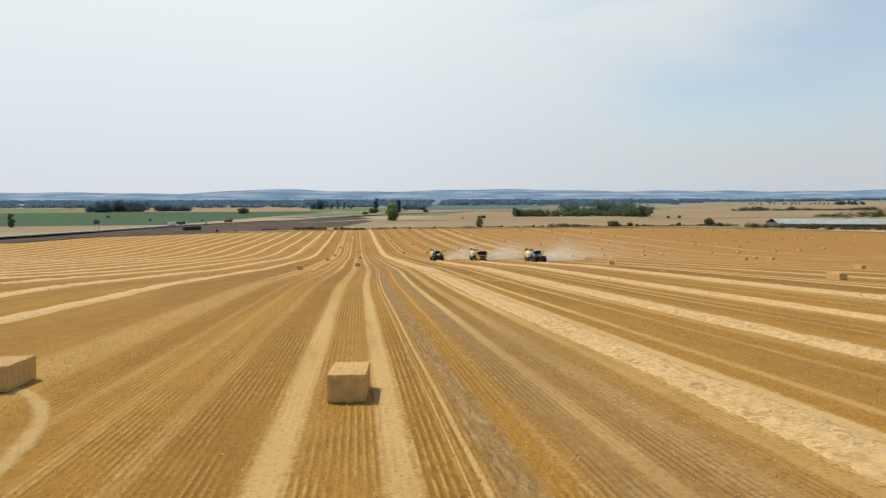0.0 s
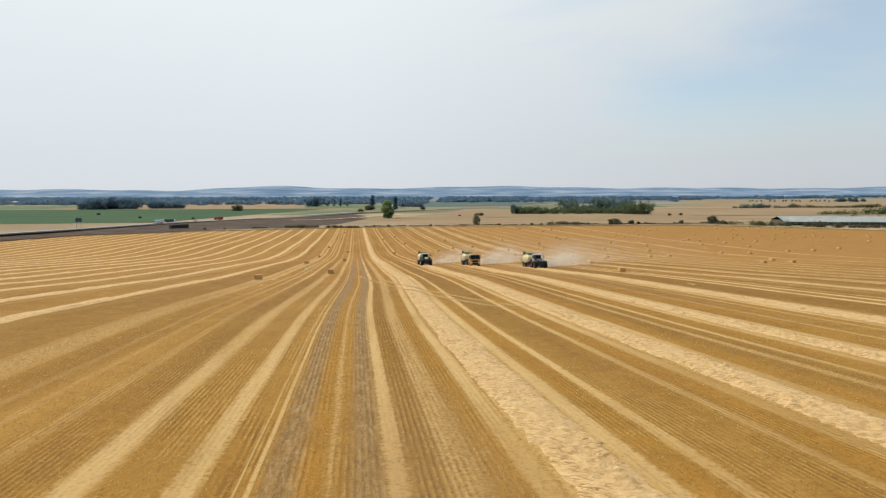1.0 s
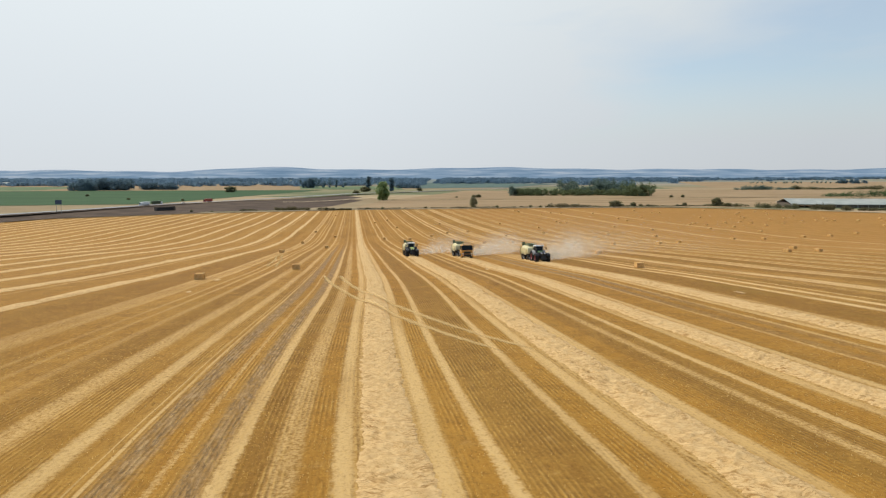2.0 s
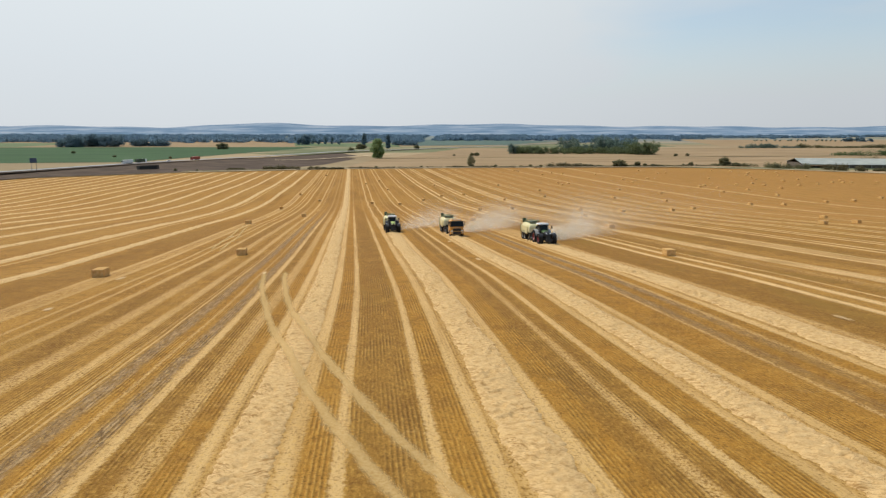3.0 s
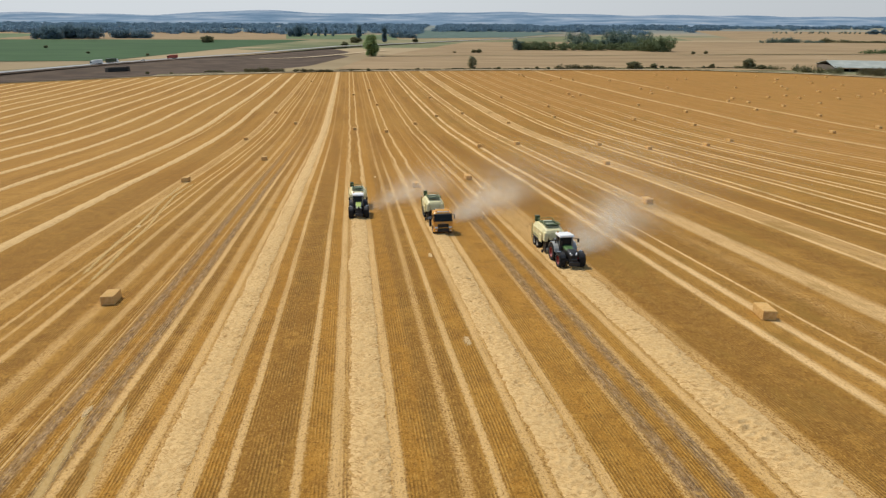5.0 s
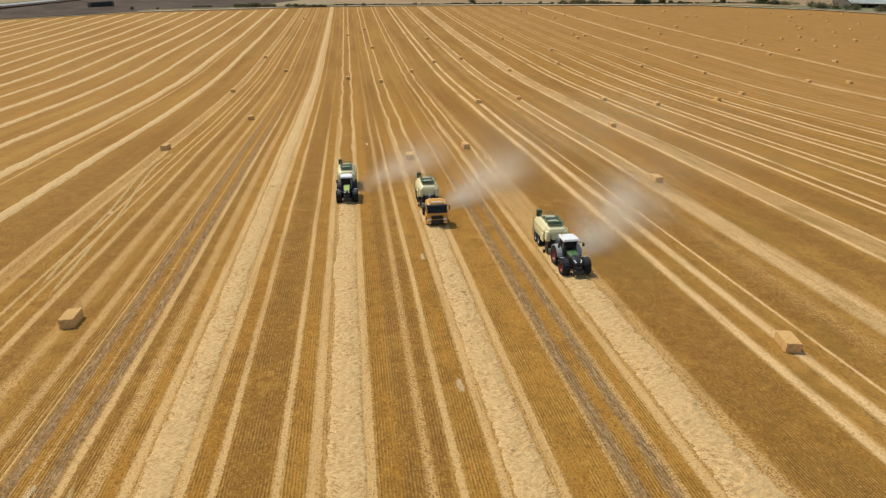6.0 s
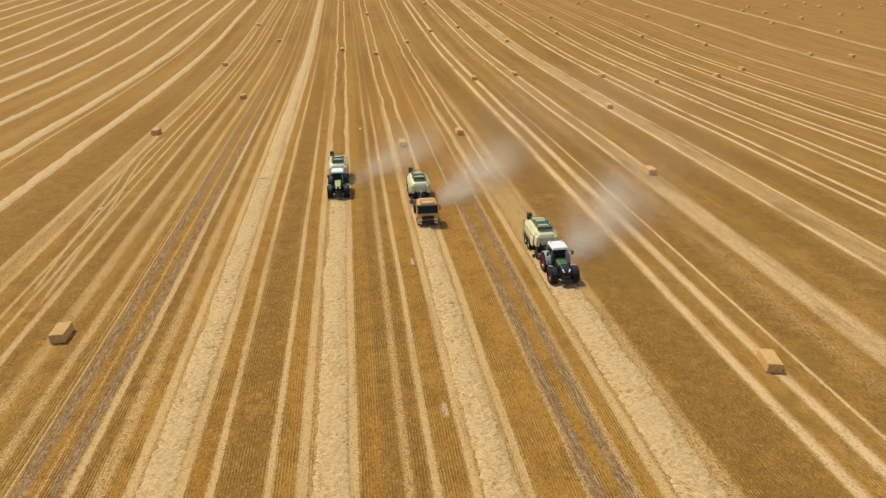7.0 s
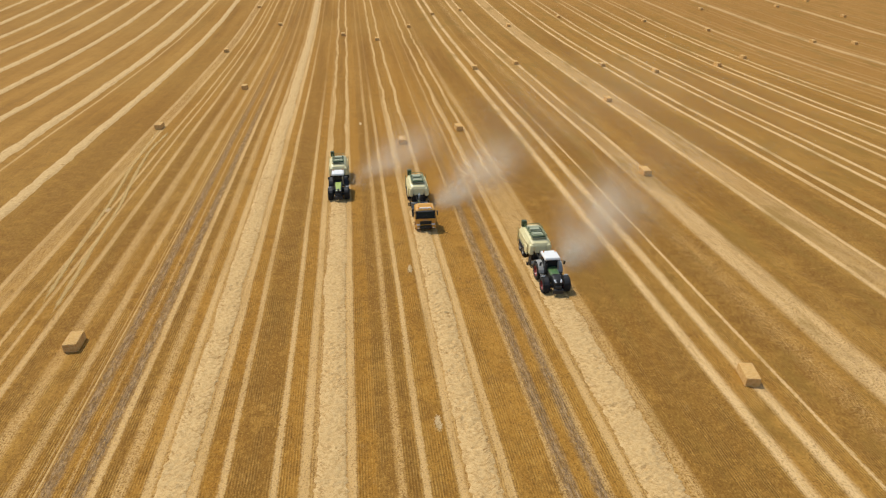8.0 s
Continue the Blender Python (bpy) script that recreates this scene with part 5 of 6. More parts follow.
def make_truck(label):
    t = new("truck")
    bm = boxed((-0.42, 1.2, 0.85), (0.12, 5.0, 0.28))
    box(bm, (0.42, 1.2, 0.85), (0.12, 5.0, 0.28))
    for y in (-0.6, 0.8, 2.2, 3.5):
        box(bm, (0, y, 0.85), (0.84, 0.12, 0.2))
    part("chassis", bm, DARK, t)
    # cab: tall box with a raked windscreen
    def sec(y0, y1, z, half):
        return [(-half, y0 + 0.12, z), (-half + 0.14, y0, z), (half - 0.14, y0, z), (half, y0 + 0.12, z), (half, y1, z), (-half, y1, z)]
    cab = part("cab", loft([sec(-2.35, -0.25, 0.75, 1.20), sec(-2.38, -0.25, 1.35, 1.24), sec(-2.34, -0.25, 1.95, 1.24), sec(-2.14, -0.25, 2.72, 1.18), sec(-1.97, -0.3, 2.88, 1.06)]), ORANGE, t, "orange truck cab")
    part("windscreen", loft([[(-1.17, -2.40, 1.74), (1.17, -2.40, 1.74), (1.17, -2.20, 1.74), (-1.17, -2.20, 1.74)], [(-1.10, -2.20, 2.68), (1.10, -2.20, 2.68), (1.10, -2.06, 2.68), (-1.10, -2.06, 2.68)]]), GLASS, cab)
    for s in (-1, 1):
        part("side_window", loft([[(s * 1.235, -2.1, 1.84), (s * 1.255, -2.1, 1.84), (s * 1.255, -0.75, 1.84), (s * 1.235, -0.75, 1.84)], [(s * 1.17, -1.97, 2.6), (s * 1.20, -1.97, 2.6), (s * 1.20, -0.95, 2.6), (s * 1.17, -0.95, 2.6)]]), GLASS, cab)
        part("headlight", boxed((s * 0.92, -2.42, 0.98), (0.42, 0.08, 0.2), 0.03), LAMP, cab)
        bm = tube(bmesh.new(), (s * 1.2, -2.1, 2.6), (s * 1.46, -2.2, 2.6), 0.03, seg=6)
        box(bm, (s * 1.46, -2.2, 2.35), (0.12, 0.22, 0.62), 0.04)
        part("mirror", bm, DARK, cab)
        part("step_panel", boxed((s * 1.16, -1.95, 0.55), (0.2, 0.7, 0.4), 0.04), ORANGE, cab)
    part("sun_visor", boxed((0, -2.30, 2.70), (1.9, 0.26, 0.07), 0.03, rot=(14, 0, 0)), DARK, cab)
    bm = boxed((0, -2.40, 1.20), (1.45, 0.06, 0.46), 0.03)
    for i in range(5):
        box(bm, (0, -2.44, 1.02 + i * 0.09), (1.36, 0.03, 0.025))
    part("grille", bm, DARK, cab, "black slatted grille")
    part("badge", boxed((0, -2.43, 1.56), (0.6, 0.02, 0.07)), GREY_METAL, cab, "plain silver bar")
    part("bumper", boxed((0, -2.42, 0.62), (1.5, 0.3, 0.42), 0.08), DARK, cab)
    for s in (-1, 1):
        part("bumper_corner", boxed((s * 0.98, -2.38, 0.66), (0.48, 0.36, 0.46), 0.1), ORANGE, cab)
        part("fog_lamp", boxed((s * 0.95, -2.57, 0.60), (0.2, 0.04, 0.12), 0.03), LAMP, cab)
        part("pillar", tube(bmesh.new(), (s * 1.21, -2.25, 1.74), (s * 1.12, -2.04, 2.74), 0.06, seg=8), DARK, cab)
        part("wiper", tube(bmesh.new(), (s * 0.5, -2.43, 1.76), (s * 0.1, -2.34, 2.2), 0.018, seg=6), DARK, cab)
    for i in range(4):
        part("roof_lamp", boxed((-0.66 + i * 0.44, -2.02, 2.96), (0.22, 0.1, 0.16), 0.04), LAMP, cab)
    part("lower_grille", boxed((0, -2.59, 0.62), (1.2, 0.04, 0.24), 0.02), DARK, cab)
    part("roof_deflector", boxed((0, -0.85, 2.94), (1.85, 0.9, 0.2), 0.07, (0.9, 0.5), (0, 0.15)), ORANGE, cab)
    part("light_bar", boxed((0, -1.8, 2.93), (1.3, 0.14, 0.10), 0.02), LAMP, cab)
    for s in (-1, 1):
        part("beacon", tube(bmesh.new(), (s * 0.8, -1.7, 2.86), (s * 0.8, -1.7, 3.06), 0.07, seg=10), AMBER, cab)
    # behind the cab
    part("exhaust_box", boxed((0.85, 0.35, 1.15), (0.6, 0.9, 0.8), 0.06), GREY_METAL, t)
    part("fuel_tank", boxed((-0.85, 0.5, 0.8), (0.55, 1.2, 0.6), 0.1), GREY_METAL, t)
    part("air_stack", boxed((-0.7, 0.0, 1.9), (0.4, 0.35, 1.9), 0.06), DARK, t)
    part("platform", boxed((0, 2.1, 1.1), (2.1, 2.4, 0.12), 0.03), GREY_METAL, t)
    part("tool_box", boxed((0, 1.2, 1.5), (1.9, 0.7, 0.7), 0.06), DARK, t)
    for s in (-1, 1):
        for y in (-1.45, 2.35):
            wheel(t, s * 1.02, y, 0.56, 0.5, GREY_METAL, "wheel", 20)
        part("mudguard", boxed((s * 1.02, 2.35, 1.22), (0.56, 1.35, 0.08), 0.03), DARK, t)
    part("hitch", boxed((0, 3.65, 0.8), (0.5, 0.3, 0.35), 0.04), DARK, t)
    return tagged(t, label, "truck", "machines")


def stand(ob, x, y, back=0.0, bend=0.0):
    """Set a machine on its row, back metres behind (x, y)."""
    a = math.atan(SLOPE)
    px, py = x - math.sin(a) * back, y + math.cos(a) * back
    ob.matrix_basis = pose(px, py, zl(px, py), -4.6, 0, math.degrees(a) + bend)


def build_machines():
    t = make_tractor("tractor", LEAF_GREEN, WHITE, RED, "dark green tractor with white roof and red rims, pulling a baler", guard_mat=GREY_PAINT)
    stand(t, 24.6, 157.8, 1.45)
    b = make_baler("baler", "large cream and green square baler behind a tractor")
    stand(b, 24.6, 157.8, 1.45 + 2.2)
    t = make_truck("orange truck with a short chassis pulling a baler over the stubble")
    stand(t, 10.9, 171.8, 2.3)
    stand(copy_thing(b, Matrix()), 10.9, 171.8, 2.3 + 3.7)
    t = make_tractor("tractor", DARK, WHITE, GREY_METAL, "black tractor with lime bonnet stripe and pale roof, pulling a baler", LIME, 0.5, 1.12)
    stand(t, -1.3, 182.0, 1.45)
    stand(copy_thing(b, Matrix()), -1.3, 182.0, 1.45 + 2.2)


def dust_cloud(rng, px, py, h, size, label):
    """Flecks of dust at (px, py), h over the ground."""
    n = len(px)
    P = np.stack([px, py, zland(px, py) + h], 1)
    A, B = rng.normal(0, 1, (n, 3)), rng.normal(0, 1, (n, 3))
    r = rng.uniform(size * 0.45, size, n)[:, None]
    A, B = A / np.linalg.norm(A, axis=1)[:, None] * r, B / np.linalg.norm(B, axis=1)[:, None] * r
    V = np.stack([P + A, P - A * 0.5 + B, P - A * 0.5 - B], 1).reshape(-1, 3)
    ob = new("dust_cloud", mesh_from("dust_cloud", V, np.arange(3 * n).reshape(-1, 3), DUST))
    return tagged(ob, label, "dust", kind="stuff")


def build_dust():
    rng = np.random.default_rng(8)
    for x, y, n in ((24.6, 163, 360000), (10.9, 179, 320000), (-1.3, 187, 190000)):
        s = rng.random(n) ** 0.8
        puff = smooth_noise(40, 40, 5, 5, rng)
        px = x + 1.8 + s * 10.5 + rng.normal(0, 0.7 + 2.4 * s)
        py = y + s * 18 + rng.normal(0, 1.2 + 3.4 * s)
        h = np.abs(rng.normal(0, 0.6 + 2.3 * s)) + 0.15
        keep = puff[np.clip(((px - x) * 2).astype(int), 0, 39), np.clip((py - y + 4).astype(int), 0, 39)] > rng.normal(-0.95, 0.7, n)
        dust_cloud(rng, px[keep], py[keep], h[keep], 0.05, "thin pale dust drifting beside a baler")
    # older dust that has drifted off behind the machines
    n = 280000
    s = rng.random(n) ** 0.75
    start = rng.integers(0, 3, n)
    puff = smooth_noise(60, 60, 7, 7, rng)
    px = np.array([27, 13, 1])[start] + 5 + s * 52 + rng.normal(0, 2 + 7 * s)
    py = np.array([168, 184, 192])[start] + 9 + s * 58 + rng.normal(0, 3 + 12 * s)
    h = np.abs(rng.normal(0, 1.2 + 4.5 * s)) + 0.2
    keep = puff[np.clip((px * 0.6).astype(int), 0, 59), np.clip(((py - 170) * 0.5).astype(int), 0, 59)] > rng.normal(-0.6, 0.7, n)
    dust_cloud(rng, px[keep], py[keep], h[keep], 0.065, "faint veil of old dust drifting over the stubble")


# ---------------------------------------------------------------- trees
def leaves(rng, centres, radii, per, size):
    """Leaf triangles scattered through lumpy crowns; centres (n, 3), radii (n, 3)."""
    n = len(centres)
    d = rng.normal(0, 1, (n, per, 3))
    d /= np.linalg.norm(d, axis=2)[..., None]
    lump = 1 + 0.22 * np.sin(d[..., 0] * 5 + centres[:, None, 0]) * np.cos(d[..., 1] * 4 + d[..., 2] * 5 + centres[:, None, 1])
    r = (rng.random((n, per)) ** 0.35) * lump
    P = (centres[:, None, :] + d * radii[:, None, :] * r[..., None]).reshape(-1, 3)
    m = len(P)
    out = d.reshape(-1, 3) + rng.normal(0, 0.45, (m, 3))
    A = np.cross(out, rng.normal(0, 1, (m, 3)))
    B = np.cross(out, A)
    s = size * rng.uniform(0.6, 1.4, m)[:, None]
    A, B = A / np.linalg.norm(A, axis=1)[:, None] * s, B / np.linalg.norm(B, axis=1)[:, None] * s
    V = np.stack([P + A, P - A * 0.4 + B, P - A * 0.4 - B], 1).reshape(-1, 3)
    return V, np.arange(3 * m).reshape(-1, 3)


def make_tree(name, height, spread, seed, material, label, category="tree", low=0.12, per=90, size=0.6, lobes=26, slim=1.0, tall=0.11):
    rng = np.random.default_rng(seed)
    t = new(name)
    bm = tube(bmesh.new(), (0, 0, -0.3), (0, 0, height * 0.6), height * 0.028, height * 0.012, 8)
    for i in range(7):
        a, z = i * 2.4 + seed, height * (0.2 + 0.06 * i)
        tube(bm, (0, 0, z), (math.cos(a) * spread * 0.6, math.sin(a) * spread * 0.6, z + height * 0.22), height * 0.010, height * 0.003, 6)
    part("trunk", bm, BARK, t)
    f = rng.uniform(0, 1, lobes)
    a, q = rng.uniform(0, 6.28, lobes), rng.uniform(0.1, 0.8, lobes)
    bulge = np.sin(np.pi * (0.12 + 0.80 * f)) ** 0.7
    C = np.stack([np.cos(a) * q * spread * bulge, np.sin(a) * q * spread * bulge, height * (low + 0.10 + (0.86 - low) * f)], 1)
    R = np.stack([spread * 0.36 * slim + 0 * f, spread * 0.36 * slim + 0 * f, height * tall + 0 * f], 1) * rng.uniform(0.7, 1.25, lobes)[:, None]
    V, F = leaves(rng, C, R, per, size)
    V[:, 2] = np.maximum(V[:, 2], 0.1)
    ob = new("crown", mesh_from("crown", V, F, material))
    ob.parent = t
    return tagged(t, label, category)


def wood(name, spots, height, spread, per, size, material, seed, label, lobes=4):
    """Many crowns in one mesh."""
    rng = np.random.default_rng(seed)
    C, R = [], []
    for x, y in spots:
        h, s = height * rng.uniform(0.65, 1.15), spread * rng.uniform(0.7, 1.3)
        z = zl(x, y) + 0.4
        for j in range(lobes):
            C.append((x + rng.normal(0, s * 0.45), y + rng.normal(0, s * 0.45), z + h * (0.08 + 0.70 * (j + 0.5) / lobes + rng.uniform(-0.06, 0.06))))
            R.append((s * 0.75, s * 0.75, h * 0.25))
    V, F = leaves(rng, np.array(C), np.array(R), per, size)
    V[:, 2] = np.maximum(V[:, 2], zland(V[:, 0], V[:, 1]) + 0.3)
    ob = new(name, mesh_from(name, V, F, material))
    return tagged(ob, label, "trees", kind="stuff")


def hedge(line, height, width, seed, label, material, gap=0.0, size=0.4):
    """A ragged, uneven hedge along a line of (x, y)."""
    rng = np.random.default_rng(seed)
    p = np.array(line, float)
    s = np.concatenate([[0], np.cumsum(np.hypot(*np.diff(p, axis=0).T))])
    n = max(5, int(s[-1] / (width * 0.28)))
    t = np.sort(rng.uniform(0, s[-1], n))
    t = t[np.sin(t / (width * 2.3) + seed) + 0.6 * np.sin(t / (width * 0.9)) >= -1.8 + gap * 2]
    n = len(t)
    h = height * rng.uniform(0.45, 1.0, n) * (0.75 + 0.35 * np.sin(t / (width * 3.0) + seed * 1.7))
    x = np.interp(t, s, p[:, 0]) + rng.normal(0, width * 0.2, n)
    y = np.interp(t, s, p[:, 1]) + rng.normal(0, width * 0.2, n)
    z = zland(x, y) + 0.4
    C = np.stack([x, y, z + h * 0.35], 1)
    R = np.stack([width * rng.uniform(0.45, 0.85, n), width * rng.uniform(0.45, 0.85, n), h * 0.65], 1)
    V, F = leaves(rng, C, R, 110, size)
    V[:, 2] = np.maximum(V[:, 2], zland(V[:, 0], V[:, 1]) + 0.2)
    ob = new("hedge", mesh_from("hedge", V, F, material))
    return tagged(ob, label, "hedge", "hedges", kind="stuff")


def build_trees():
    rng = random.Random(9)

    def put(tree, x, y, size=1.0):
        tree.matrix_basis = Matrix.LocRotScale((x, y, zl(x, y) + 0.4), Euler((0, 0, rng.uniform(0, 6))), (size * rng.uniform(0.85, 1.25), size * rng.uniform(0.85, 1.25), size * rng.uniform(0.65, 1.0)) if tree.name.startswith("bush") else (size, size, size))

    def area(x0, x1, y0, y1, n):
        return [(rng.uniform(x0, x1), rng.uniform(y0, y1)) for _ in range(n)]

    t = make_tree("tree", 23, 9.0, 4, LEAF_WILLOW, "broad light green willow by the side road", per=95, size=0.7, lobes=70, low=-0.08, slim=1.1, tall=0.14)
    put(t, -70, 868)
    dark = make_tree("poplar", 28, 5.6, 5, LEAF_BLUE_HAZE, "tall dark poplar behind a road", per=120, size=1.1, slim=1.4, low=-0.02)
    put(dark, -148, 1400, 1.05)
    put(copy_thing(dark, Matrix()), -97, 1377, 0.95)
    small = make_tree("tree", 10.0, 4.6, 6, LEAF_PALE, "small rounded olive-green tree at the field margin", per=45, size=0.4, low=-0.08, lobes=60, slim=0.95, tall=0.12)
    put(small, 39, 672)
    bush = make_tree("bush", 4.6, 4.4, 7, LEAF_DRY, "rounded dry green bush in a hedge row", "bush", low=-0.12, per=120, size=0.45, lobes=18, slim=1.3, tall=0.24)
    put(bush, 184, 677, 1.7)
    for x, y, s in ((-64, 640, 0.4), (-50, 643, 0.5), (-8, 652, 0.35), (62, 663, 0.45), (96, 666, 0.5), (106, 667, 0.5), (204, 682, 0.85), (211, 682, 0.6), (219, 682, 0.6), (252, 690, 0.4), (261, 692, 0.8), (292, 688, 1.6), (300, 680, 1.0), (-215, 596, 0.4), (-199, 602, 0.3)):
        put(copy_thing(bush, Matrix()), x, y, s)
    for x, y, s in ((30, 960, 0.5), (55, 960, 0.9), (62, 962, 1.0), (341, 950, 0.7), (362, 960, 0.7), (-330, 860, 0.6), (-420, 900, 0.6), (-560, 1050, 0.7), (-416, 1309, 2.6), (-146, 1175, 1.5), (-37, 1383, 1.6), (-149, 1333, 2.6)):
        put(copy_thing(bush, Matrix()), x, y, s)
    fir = make_tree("fir", 15, 3.6, 12, LEAF_HAZY, "dark fir tree beside the main road", per=110, size=0.6, slim=1.3, low=-0.05)
    put(fir, -484, 703)
    # hedges along the field's far edge and round the barn
    low, dry = "low dark brown-green hedge at the edge of the stubble", "ragged olive-green hedge beside a barn"
    hedge([(-180, 620), (-167, 622)], 3.0, 3.2, 51, low, LEAF_HEDGE)
    hedge([(-147, 622), (-116, 624)], 4.2, 3.6, 52, low, LEAF_HEDGE)
    hedge([(-109, 628), (-99, 629)], 3.6, 3.4, 53, low, LEAF_HEDGE)
    hedge([(-97, 630), (-79, 633)], 4.8, 3.6, 54, low, LEAF_HEDGE)
    hedge([(-75, 642), (40, 664), (125, 672)], 1.2, 1.6, 55, "thin line of scrub at the edge of the stubble", LEAF_HEDGE, 0.55)
    hedge([(113, 670), (164, 676)], 5.0, 4.5, 56, low, LEAF_HEDGE)
    hedge([(164, 677), (283, 690)], 1.6, 1.8, 57, "thin line of scrub at the edge of the stubble", LEAF_HEDGE, 0.35)
    hedge([(281, 690), (300, 682), (322, 668), (330, 660)], 6.0, 6.0, 58, dry, LEAF_DRY)
    hedge([(318, 648), (330, 640), (342, 634), (348, 640)], 6.5, 5.0, 59, dry, LEAF_DRY)
    hedge([(352, 622), (372, 606), (400, 600), (440, 585), (480, 570)], 7.5, 5.0, 60, "dark hedge in front of a barn", LEAF_HEDGE)
    hedge([(372, 712), (430, 716), (500, 712)], 11, 7.0, 61, "ragged trees behind a barn", LEAF_DRY, 0.25)
    hedge([(590, 990), (620, 985), (660, 975), (700, 985)], 16, 12, 62, "clump of olive-green shrubs on a pale field", LEAF_MID, 0.0, 0.7)
    hedge([(662, 1432), (700, 1440), (801, 1458)], 12, 11, 63, "dark hedge between two far fields", LEAF_HAZY, 0.1, 0.9)
    hedge([(801, 1460), (907, 1456), (1010, 1460)], 11, 12, 64, "olive-green hedge between two far fields", LEAF_DRY, 0.15, 0.9)
    # the small wood beyond the pale field
    wood("wood_edge", area(121, 318, 1042, 1072, 90), 12, 6.0, 60, 0.8, LEAF_LIGHT, 31, "light green shrubs along the edge of a small wood")
    back = area(262, 328, 1075, 1120, 30) + area(208, 233, 1095, 1120, 8)
    wood("small_wood", back, 27, 8.5, 90, 1.0, LEAF_HAZY, 32, "dark green broad-leaved small wood")
    wood("small_wood", area(232, 262, 1085, 1110, 9) + area(120, 133, 1041, 1055, 4), 18, 7.0, 80, 1.0, LEAF_HAZY, 35, "dark green lower trees of a small wood")
    wood("small_wood", area(300, 338, 1008, 1050, 18), 21, 7.5, 90, 0.9, LEAF_LIGHT, 39, "olive-green trees at the end of a small wood")
    # clumps beyond the green crop
    a = area(-834, -786, 1470, 1500, 18) + area(-800, -728, 1505, 1540, 26)
    wood("dark_copse", a, 28, 12, 110, 1.5, LEAF_BLUE_HAZE, 33, "dark copses standing beyond the green field")
    wood("dark_copse", area(-715, -680, 1550, 1570, 7) + area(-672, -632, 1555, 1575, 8), 18, 12, 110, 1.4, LEAF_BLUE_HAZE, 41, "low dark copses standing beyond the green field")
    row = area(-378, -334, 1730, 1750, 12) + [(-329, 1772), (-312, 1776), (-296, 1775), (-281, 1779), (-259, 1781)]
    wood("poplar_row", row, 27, 5.5, 90, 1.3, LEAF_BLUE_HAZE, 34, "row of tall poplars in the valley")
    wood("far_thicket", area(-104, -78, 1680, 1700, 6) + area(-72, -46, 1668, 1690, 6), 12, 8, 60, 1.3, LEAF_BLUE_HAZE, 42, "dark thickets on a far meadow")
    belts = [(-2600, 600, 2080, 150), (-2600, 900, 2450, 190), (-2900, 1500, 2850, 220), (-3000, 2200, 3250, 240), (-3200, 3000, 3650, 260)]
    for n, (x0, x1, y0, count) in enumerate(belts):
        spots = [(rng.uniform(x0, x1), y0 + rng.gauss(0, 60)) for _ in range(count * 3)]
        spots = [p for p in spots if math.sin(p[0] / 210 + n * 2.1) + 0.6 * math.sin(p[0] / 83 + n) > (-1.3 if p[0] < 500 else -0.5) and not -60 < p[0] < 420 * (p[1] < 2300)]
        wood("far_woods", spots, 15, 17, 26, 3.4, LEAF_FAR, 40 + n, "long belt of woodland across the valley, blue haze in its colour", 3)
    line = [(1137 + i * 17.5 + rng.uniform(-4, 4), 2310 + rng.uniform(-12, 12)) for i in range(18) if i not in (3, 11)]
    wood("tree_row", line, 8, 4.5, 40, 1.3, LEAF_HAZY, 37, "row of small trees on a far pale field", 2)
    wood("far_thicket", area(1411, 1516, 2250, 2275, 16), 15, 9, 50, 1.8, LEAF_BLUE_HAZE, 38, "dark thicket on a far pale field")


# ---------------------------------------------------------------- buildings, road traffic, sign
def build_barn():
    barn = new("barn")
    L, W = 120, 40
    bm = boxed((L / 2, W - 0.3, 2.1), (L, 0.4, 4.2))
    part("rear_wall", bm, BARN_WALL, barn)
    part("end_wall", boxed((0.2, W / 2, 2.1), (0.4, W - 1, 4.2)), BARN_WALL, barn)
    part("end_wall", boxed((L - 0.2, W / 2, 2.1), (0.4, W - 1, 4.2)), BARN_WALL, barn)
    part("front_wall", boxed((L / 2 + 20, 0.3, 1.4), (L - 40, 0.4, 2.8)), BARN_WALL, barn)
    for s, y0, y1 in ((0, -1.2, W / 2), (1, W / 2, W + 1.0)):
        z0, z1 = (2.9, 7.8) if s == 0 else (7.8, 3.6)
        bm = loft([[(-1, y0, z0), (-1, y0, z0 + 0.25), (L + 1, y0, z0 + 0.25), (L + 1, y0, z0)], [(-1, y1, z1), (-1, y1, z1 + 0.25), (L + 1, y1, z1 + 0.25), (L + 1, y1, z1)]])
        roof = part("roof", bm, ROOF_SHEET, barn, "pale grey sheet roof")
    for i in range(13):
        part("post", boxed((2 + i * 9.6, 0.0, 1.8), (0.35, 0.35, 3.6)), CONCRETE, barn)
    barn.matrix_basis = pose(352, 655, zl(352, 650) + 0.6, 0, 0, -9)
    tagged(barn, "long low open-fronted barn with a pale grey roof", "barn")


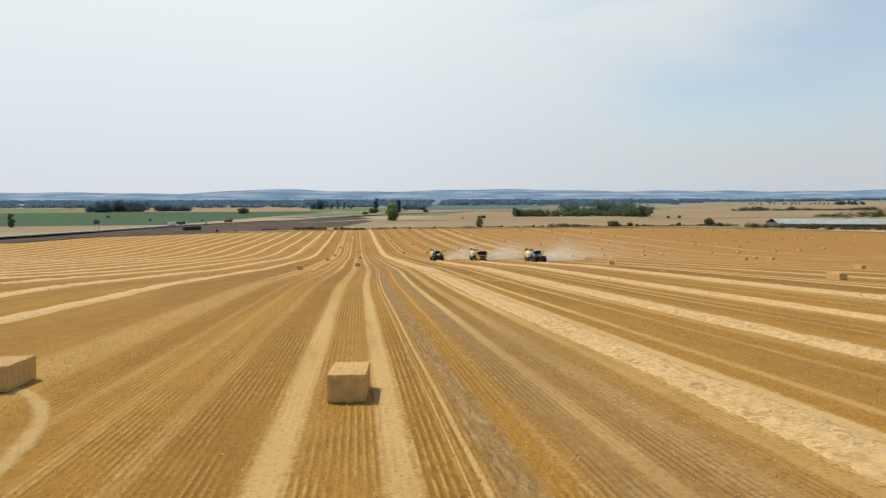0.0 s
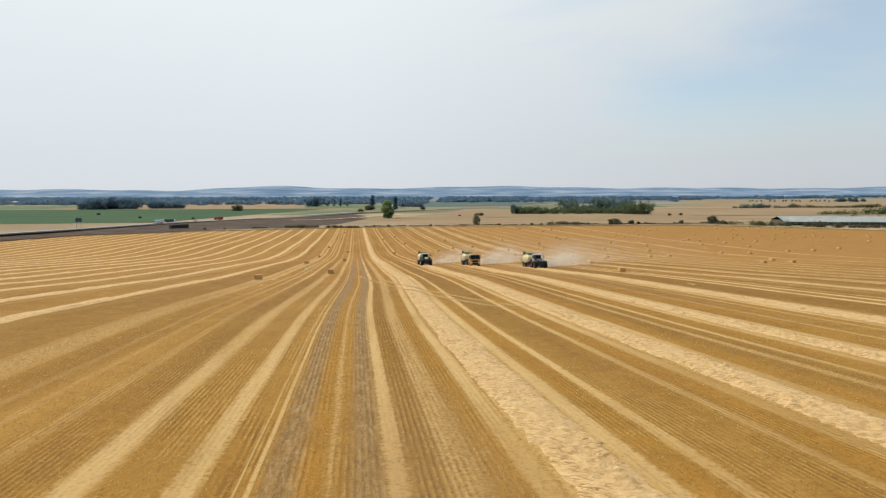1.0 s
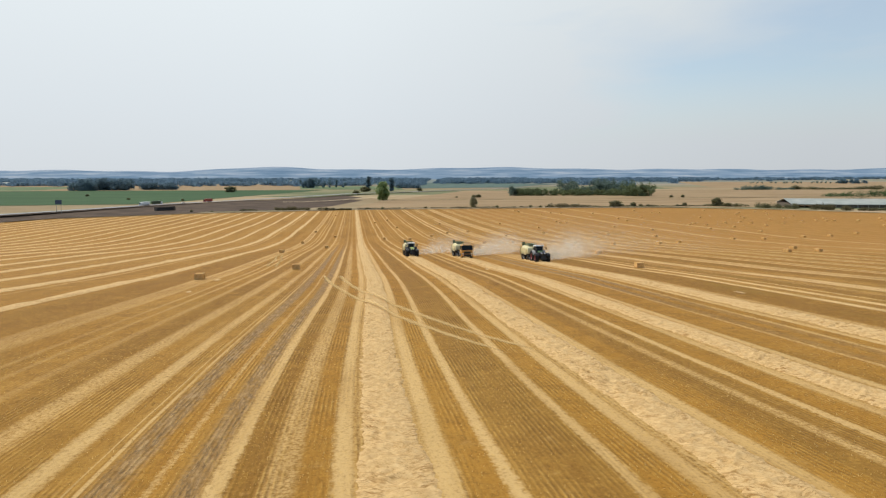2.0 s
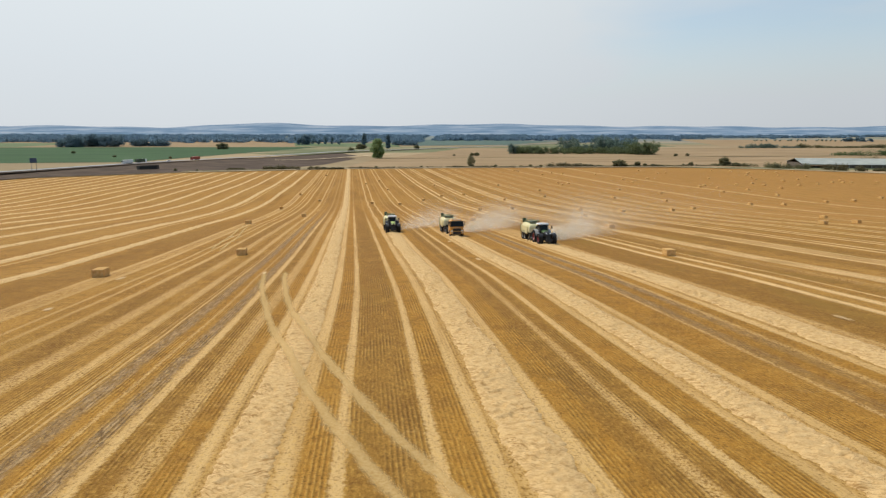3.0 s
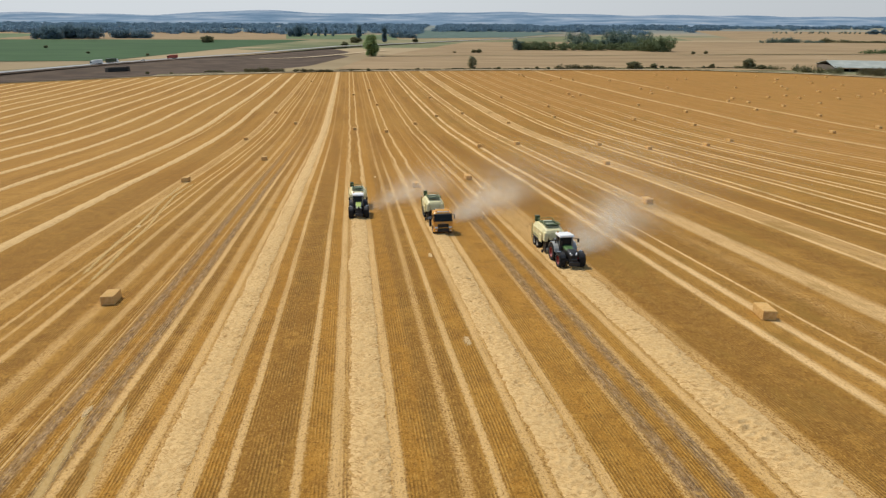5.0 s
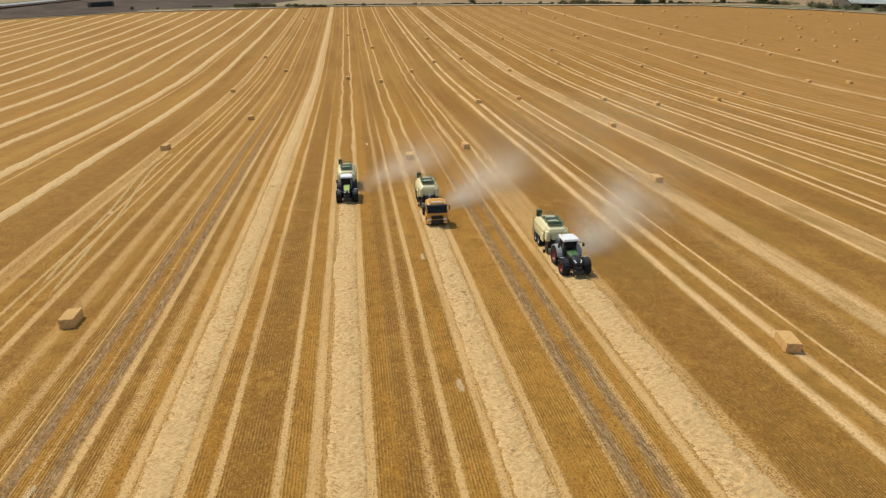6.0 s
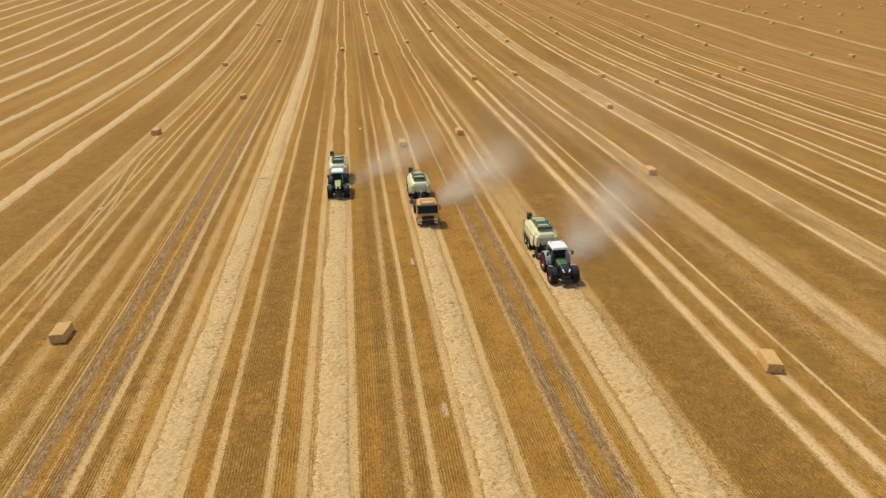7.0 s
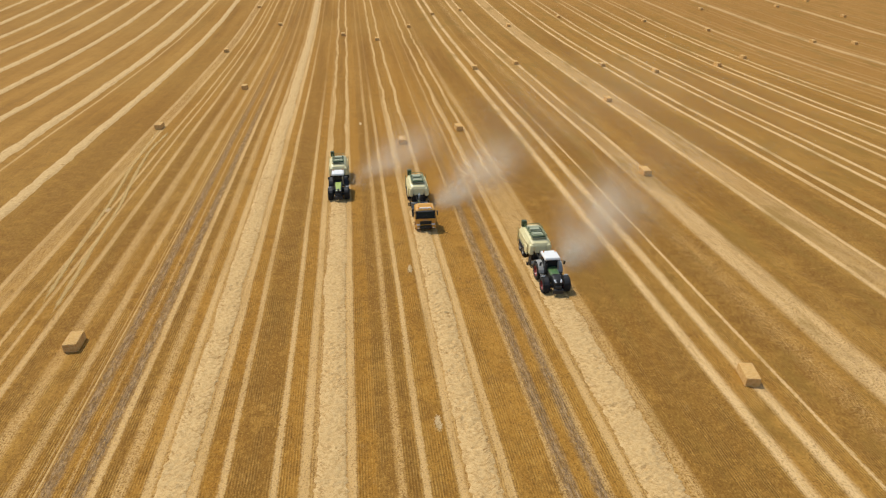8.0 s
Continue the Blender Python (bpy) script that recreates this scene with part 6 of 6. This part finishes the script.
def build_far_sheds():
    shed = new("shed")
    L, W = 46, 14
    part("wall", boxed((0, -W / 2, 2.5), (L, 0.4, 5)), WHITE, shed)
    part("wall", boxed((0, W / 2, 2.5), (L, 0.4, 5)), WHITE, shed)
    for s in (-1, 1):
        part("gable", loft([[(s * (L / 2 - 0.2) - 0.2, -W / 2, 0), (s * (L / 2 - 0.2) + 0.2, -W / 2, 0), (s * (L / 2 - 0.2) + 0.2, W / 2, 0), (s * (L / 2 - 0.2) - 0.2, W / 2, 0)],
                            [(s * (L / 2 - 0.2) - 0.2, -W / 2, 5), (s * (L / 2 - 0.2) + 0.2, -W / 2, 5), (s * (L / 2 - 0.2) + 0.2, W / 2, 5), (s * (L / 2 - 0.2) - 0.2, W / 2, 5)],
                            [(s * (L / 2 - 0.2) - 0.2, -0.2, 7.9), (s * (L / 2 - 0.2) + 0.2, -0.2, 7.9), (s * (L / 2 - 0.2) + 0.2, 0.2, 7.9), (s * (L / 2 - 0.2) - 0.2, 0.2, 7.9)]]), WHITE, shed)
        part("roof", loft([[(-L / 2 - 1, s * (W / 2 + 0.8), 4.7), (L / 2 + 1, s * (W / 2 + 0.8), 4.7), (L / 2 + 1, s * (W / 2 + 0.8), 5.0), (-L / 2 - 1, s * (W / 2 + 0.8), 5.0)],
                           [(-L / 2 - 1, 0, 8.0), (L / 2 + 1, 0, 8.0), (L / 2 + 1, 0, 8.3), (-L / 2 - 1, 0, 8.3)]]), ROOF_SHEET, shed)
    part("door", boxed((4, -W / 2 - 0.25, 2.0), (5, 0.12, 4.0), 0.03), BARN_WALL, shed)
    tagged(shed, "white farm shed with a pale roof among far trees", "shed", "far sheds")
    for ob, x, y, turn in ((shed, -1560, 2330, 12), (copy_thing(shed, Matrix()), -1500, 2350, -4)):
        ob.matrix_basis = pose(x, y, zl(x, y) + 0.4, 0, 0, turn)


def make_lorry(name, box_mat, cab_mat, length, label, category="lorry"):
    v = new(name)
    part("box_body", boxed((0, length / 2 + 1.2, 2.3), (2.5, length, 2.7), 0.06), box_mat, v)
    cab = part("cab", boxed((0, 0, 1.75), (2.45, 2.1, 2.5), 0.15, (0.95, 0.85), (0, 0.1)), cab_mat, v)
    part("windscreen", boxed((0, -1.03, 2.2), (2.1, 0.1, 0.9), 0.03), GLASS, cab)
    part("chassis", boxed((0, length / 2, 0.8), (1.0, length + 2, 0.3)), DARK, v)
    for y in (-0.2, length * 0.62, length * 0.78, length * 0.94):
        for s in (-1, 1):
            wheel(v, s * 1.05, y, 0.5, 0.35, GREY_METAL, "wheel", 8)
    return tagged(v, label, category, "traffic on the road")


def build_traffic():
    def on_road(ob, y, lane, turn=0):
        x = road_side(y)
        ahead = road_side(y + 20) - x
        ob.matrix_basis = pose(x + lane, y, zl(x, y) + 3.45, 0, 0, -math.degrees(math.atan2(ahead, 20)) + turn)
    on_road(make_lorry("lorry", WHITE, WHITE, 11, "white box lorry on the road"), 655, 2.5)
    on_road(make_lorry("lorry", RED_PAINT, RED_PAINT, 10, "red lorry on the road"), 742, 2.5)
    on_road(make_lorry("lorry", FIELD_GREEN, WHITE, 10, "dark green lorry with a white cab on the road"), 690, -2.5, 180)
    car = new("car")
    part("body", loft([rounded(y, z0, z1, w, 0.2) for y, z0, z1, w in ((-2.2, 0.35, 0.85, 0.8), (-1.2, 0.3, 0.98, 0.88), (0.3, 0.3, 1.0, 0.88), (2.1, 0.35, 0.95, 0.82))]), WHITE, car)
    part("cabin", loft([rounded(y, z0, z1, w, 0.12) for y, z0, z1, w in ((-0.9, 0.9, 1.0, 0.76), (-0.2, 0.9, 1.42, 0.66), (1.0, 0.9, 1.42, 0.66), (1.8, 0.9, 1.0, 0.72))]), GLASS, car)
    for y in (-1.35, 1.35):
        for s in (-1, 1):
            wheel(car, s * 0.8, y, 0.32, 0.2, GREY_METAL, "wheel", 8)
    tagged(car, "white car on the road", "car", "traffic on the road")
    on_road(car, 712, 2.5)
    # underpass in the bank
    u = new("underpass")
    # a solid black block stands in for the shade inside the mouth
    part("mouth_shade", boxed((0, 0, 2.0), (16, 1.2, 3.2), 0.1), DARK, u, "black block for the shade in a tunnel mouth")
    part("lintel", boxed((0, -0.2, 3.9), (19, 1.6, 0.8), 0.05), BARN_WALL, u)
    for s in (-1, 1):
        part("wing_wall", boxed((s * 8.8, -0.4, 1.9), (1.6, 2.0, 3.6), 0.05), BARN_WALL, u)
    u.matrix_basis = pose(-246, 613, zl(-246, 613) + 0.3, 0, 0, 52)
    tagged(u, "concrete underpass under the road bank, its dark mouth a black block", "underpass")
    s = new("road_sign")
    for x in (-1.6, 1.6):
        part("post", tube(bmesh.new(), (x, 0, 0), (x, 0, 10.5), 0.16, seg=8), GREY_METAL, s)
    part("panel", boxed((0, -0.25, 9.0), (4.6, 0.15, 3.4), 0.05), BLUE_SIGN, s, "dark blue sign panel")
    s.matrix_basis = pose(-300, 543, zl(-300, 543) + 2.5, 0, 0, 25)
    tagged(s, "tall dark blue road sign on two posts", "road sign")


build_ground()
build_country()
build_hills()
build_windrows()
build_tracks()
build_machines()
build_bales()
build_dust()
build_trees()
build_barn()
build_far_sheds()
build_traffic()
build_stalks()
build_loose_straw()
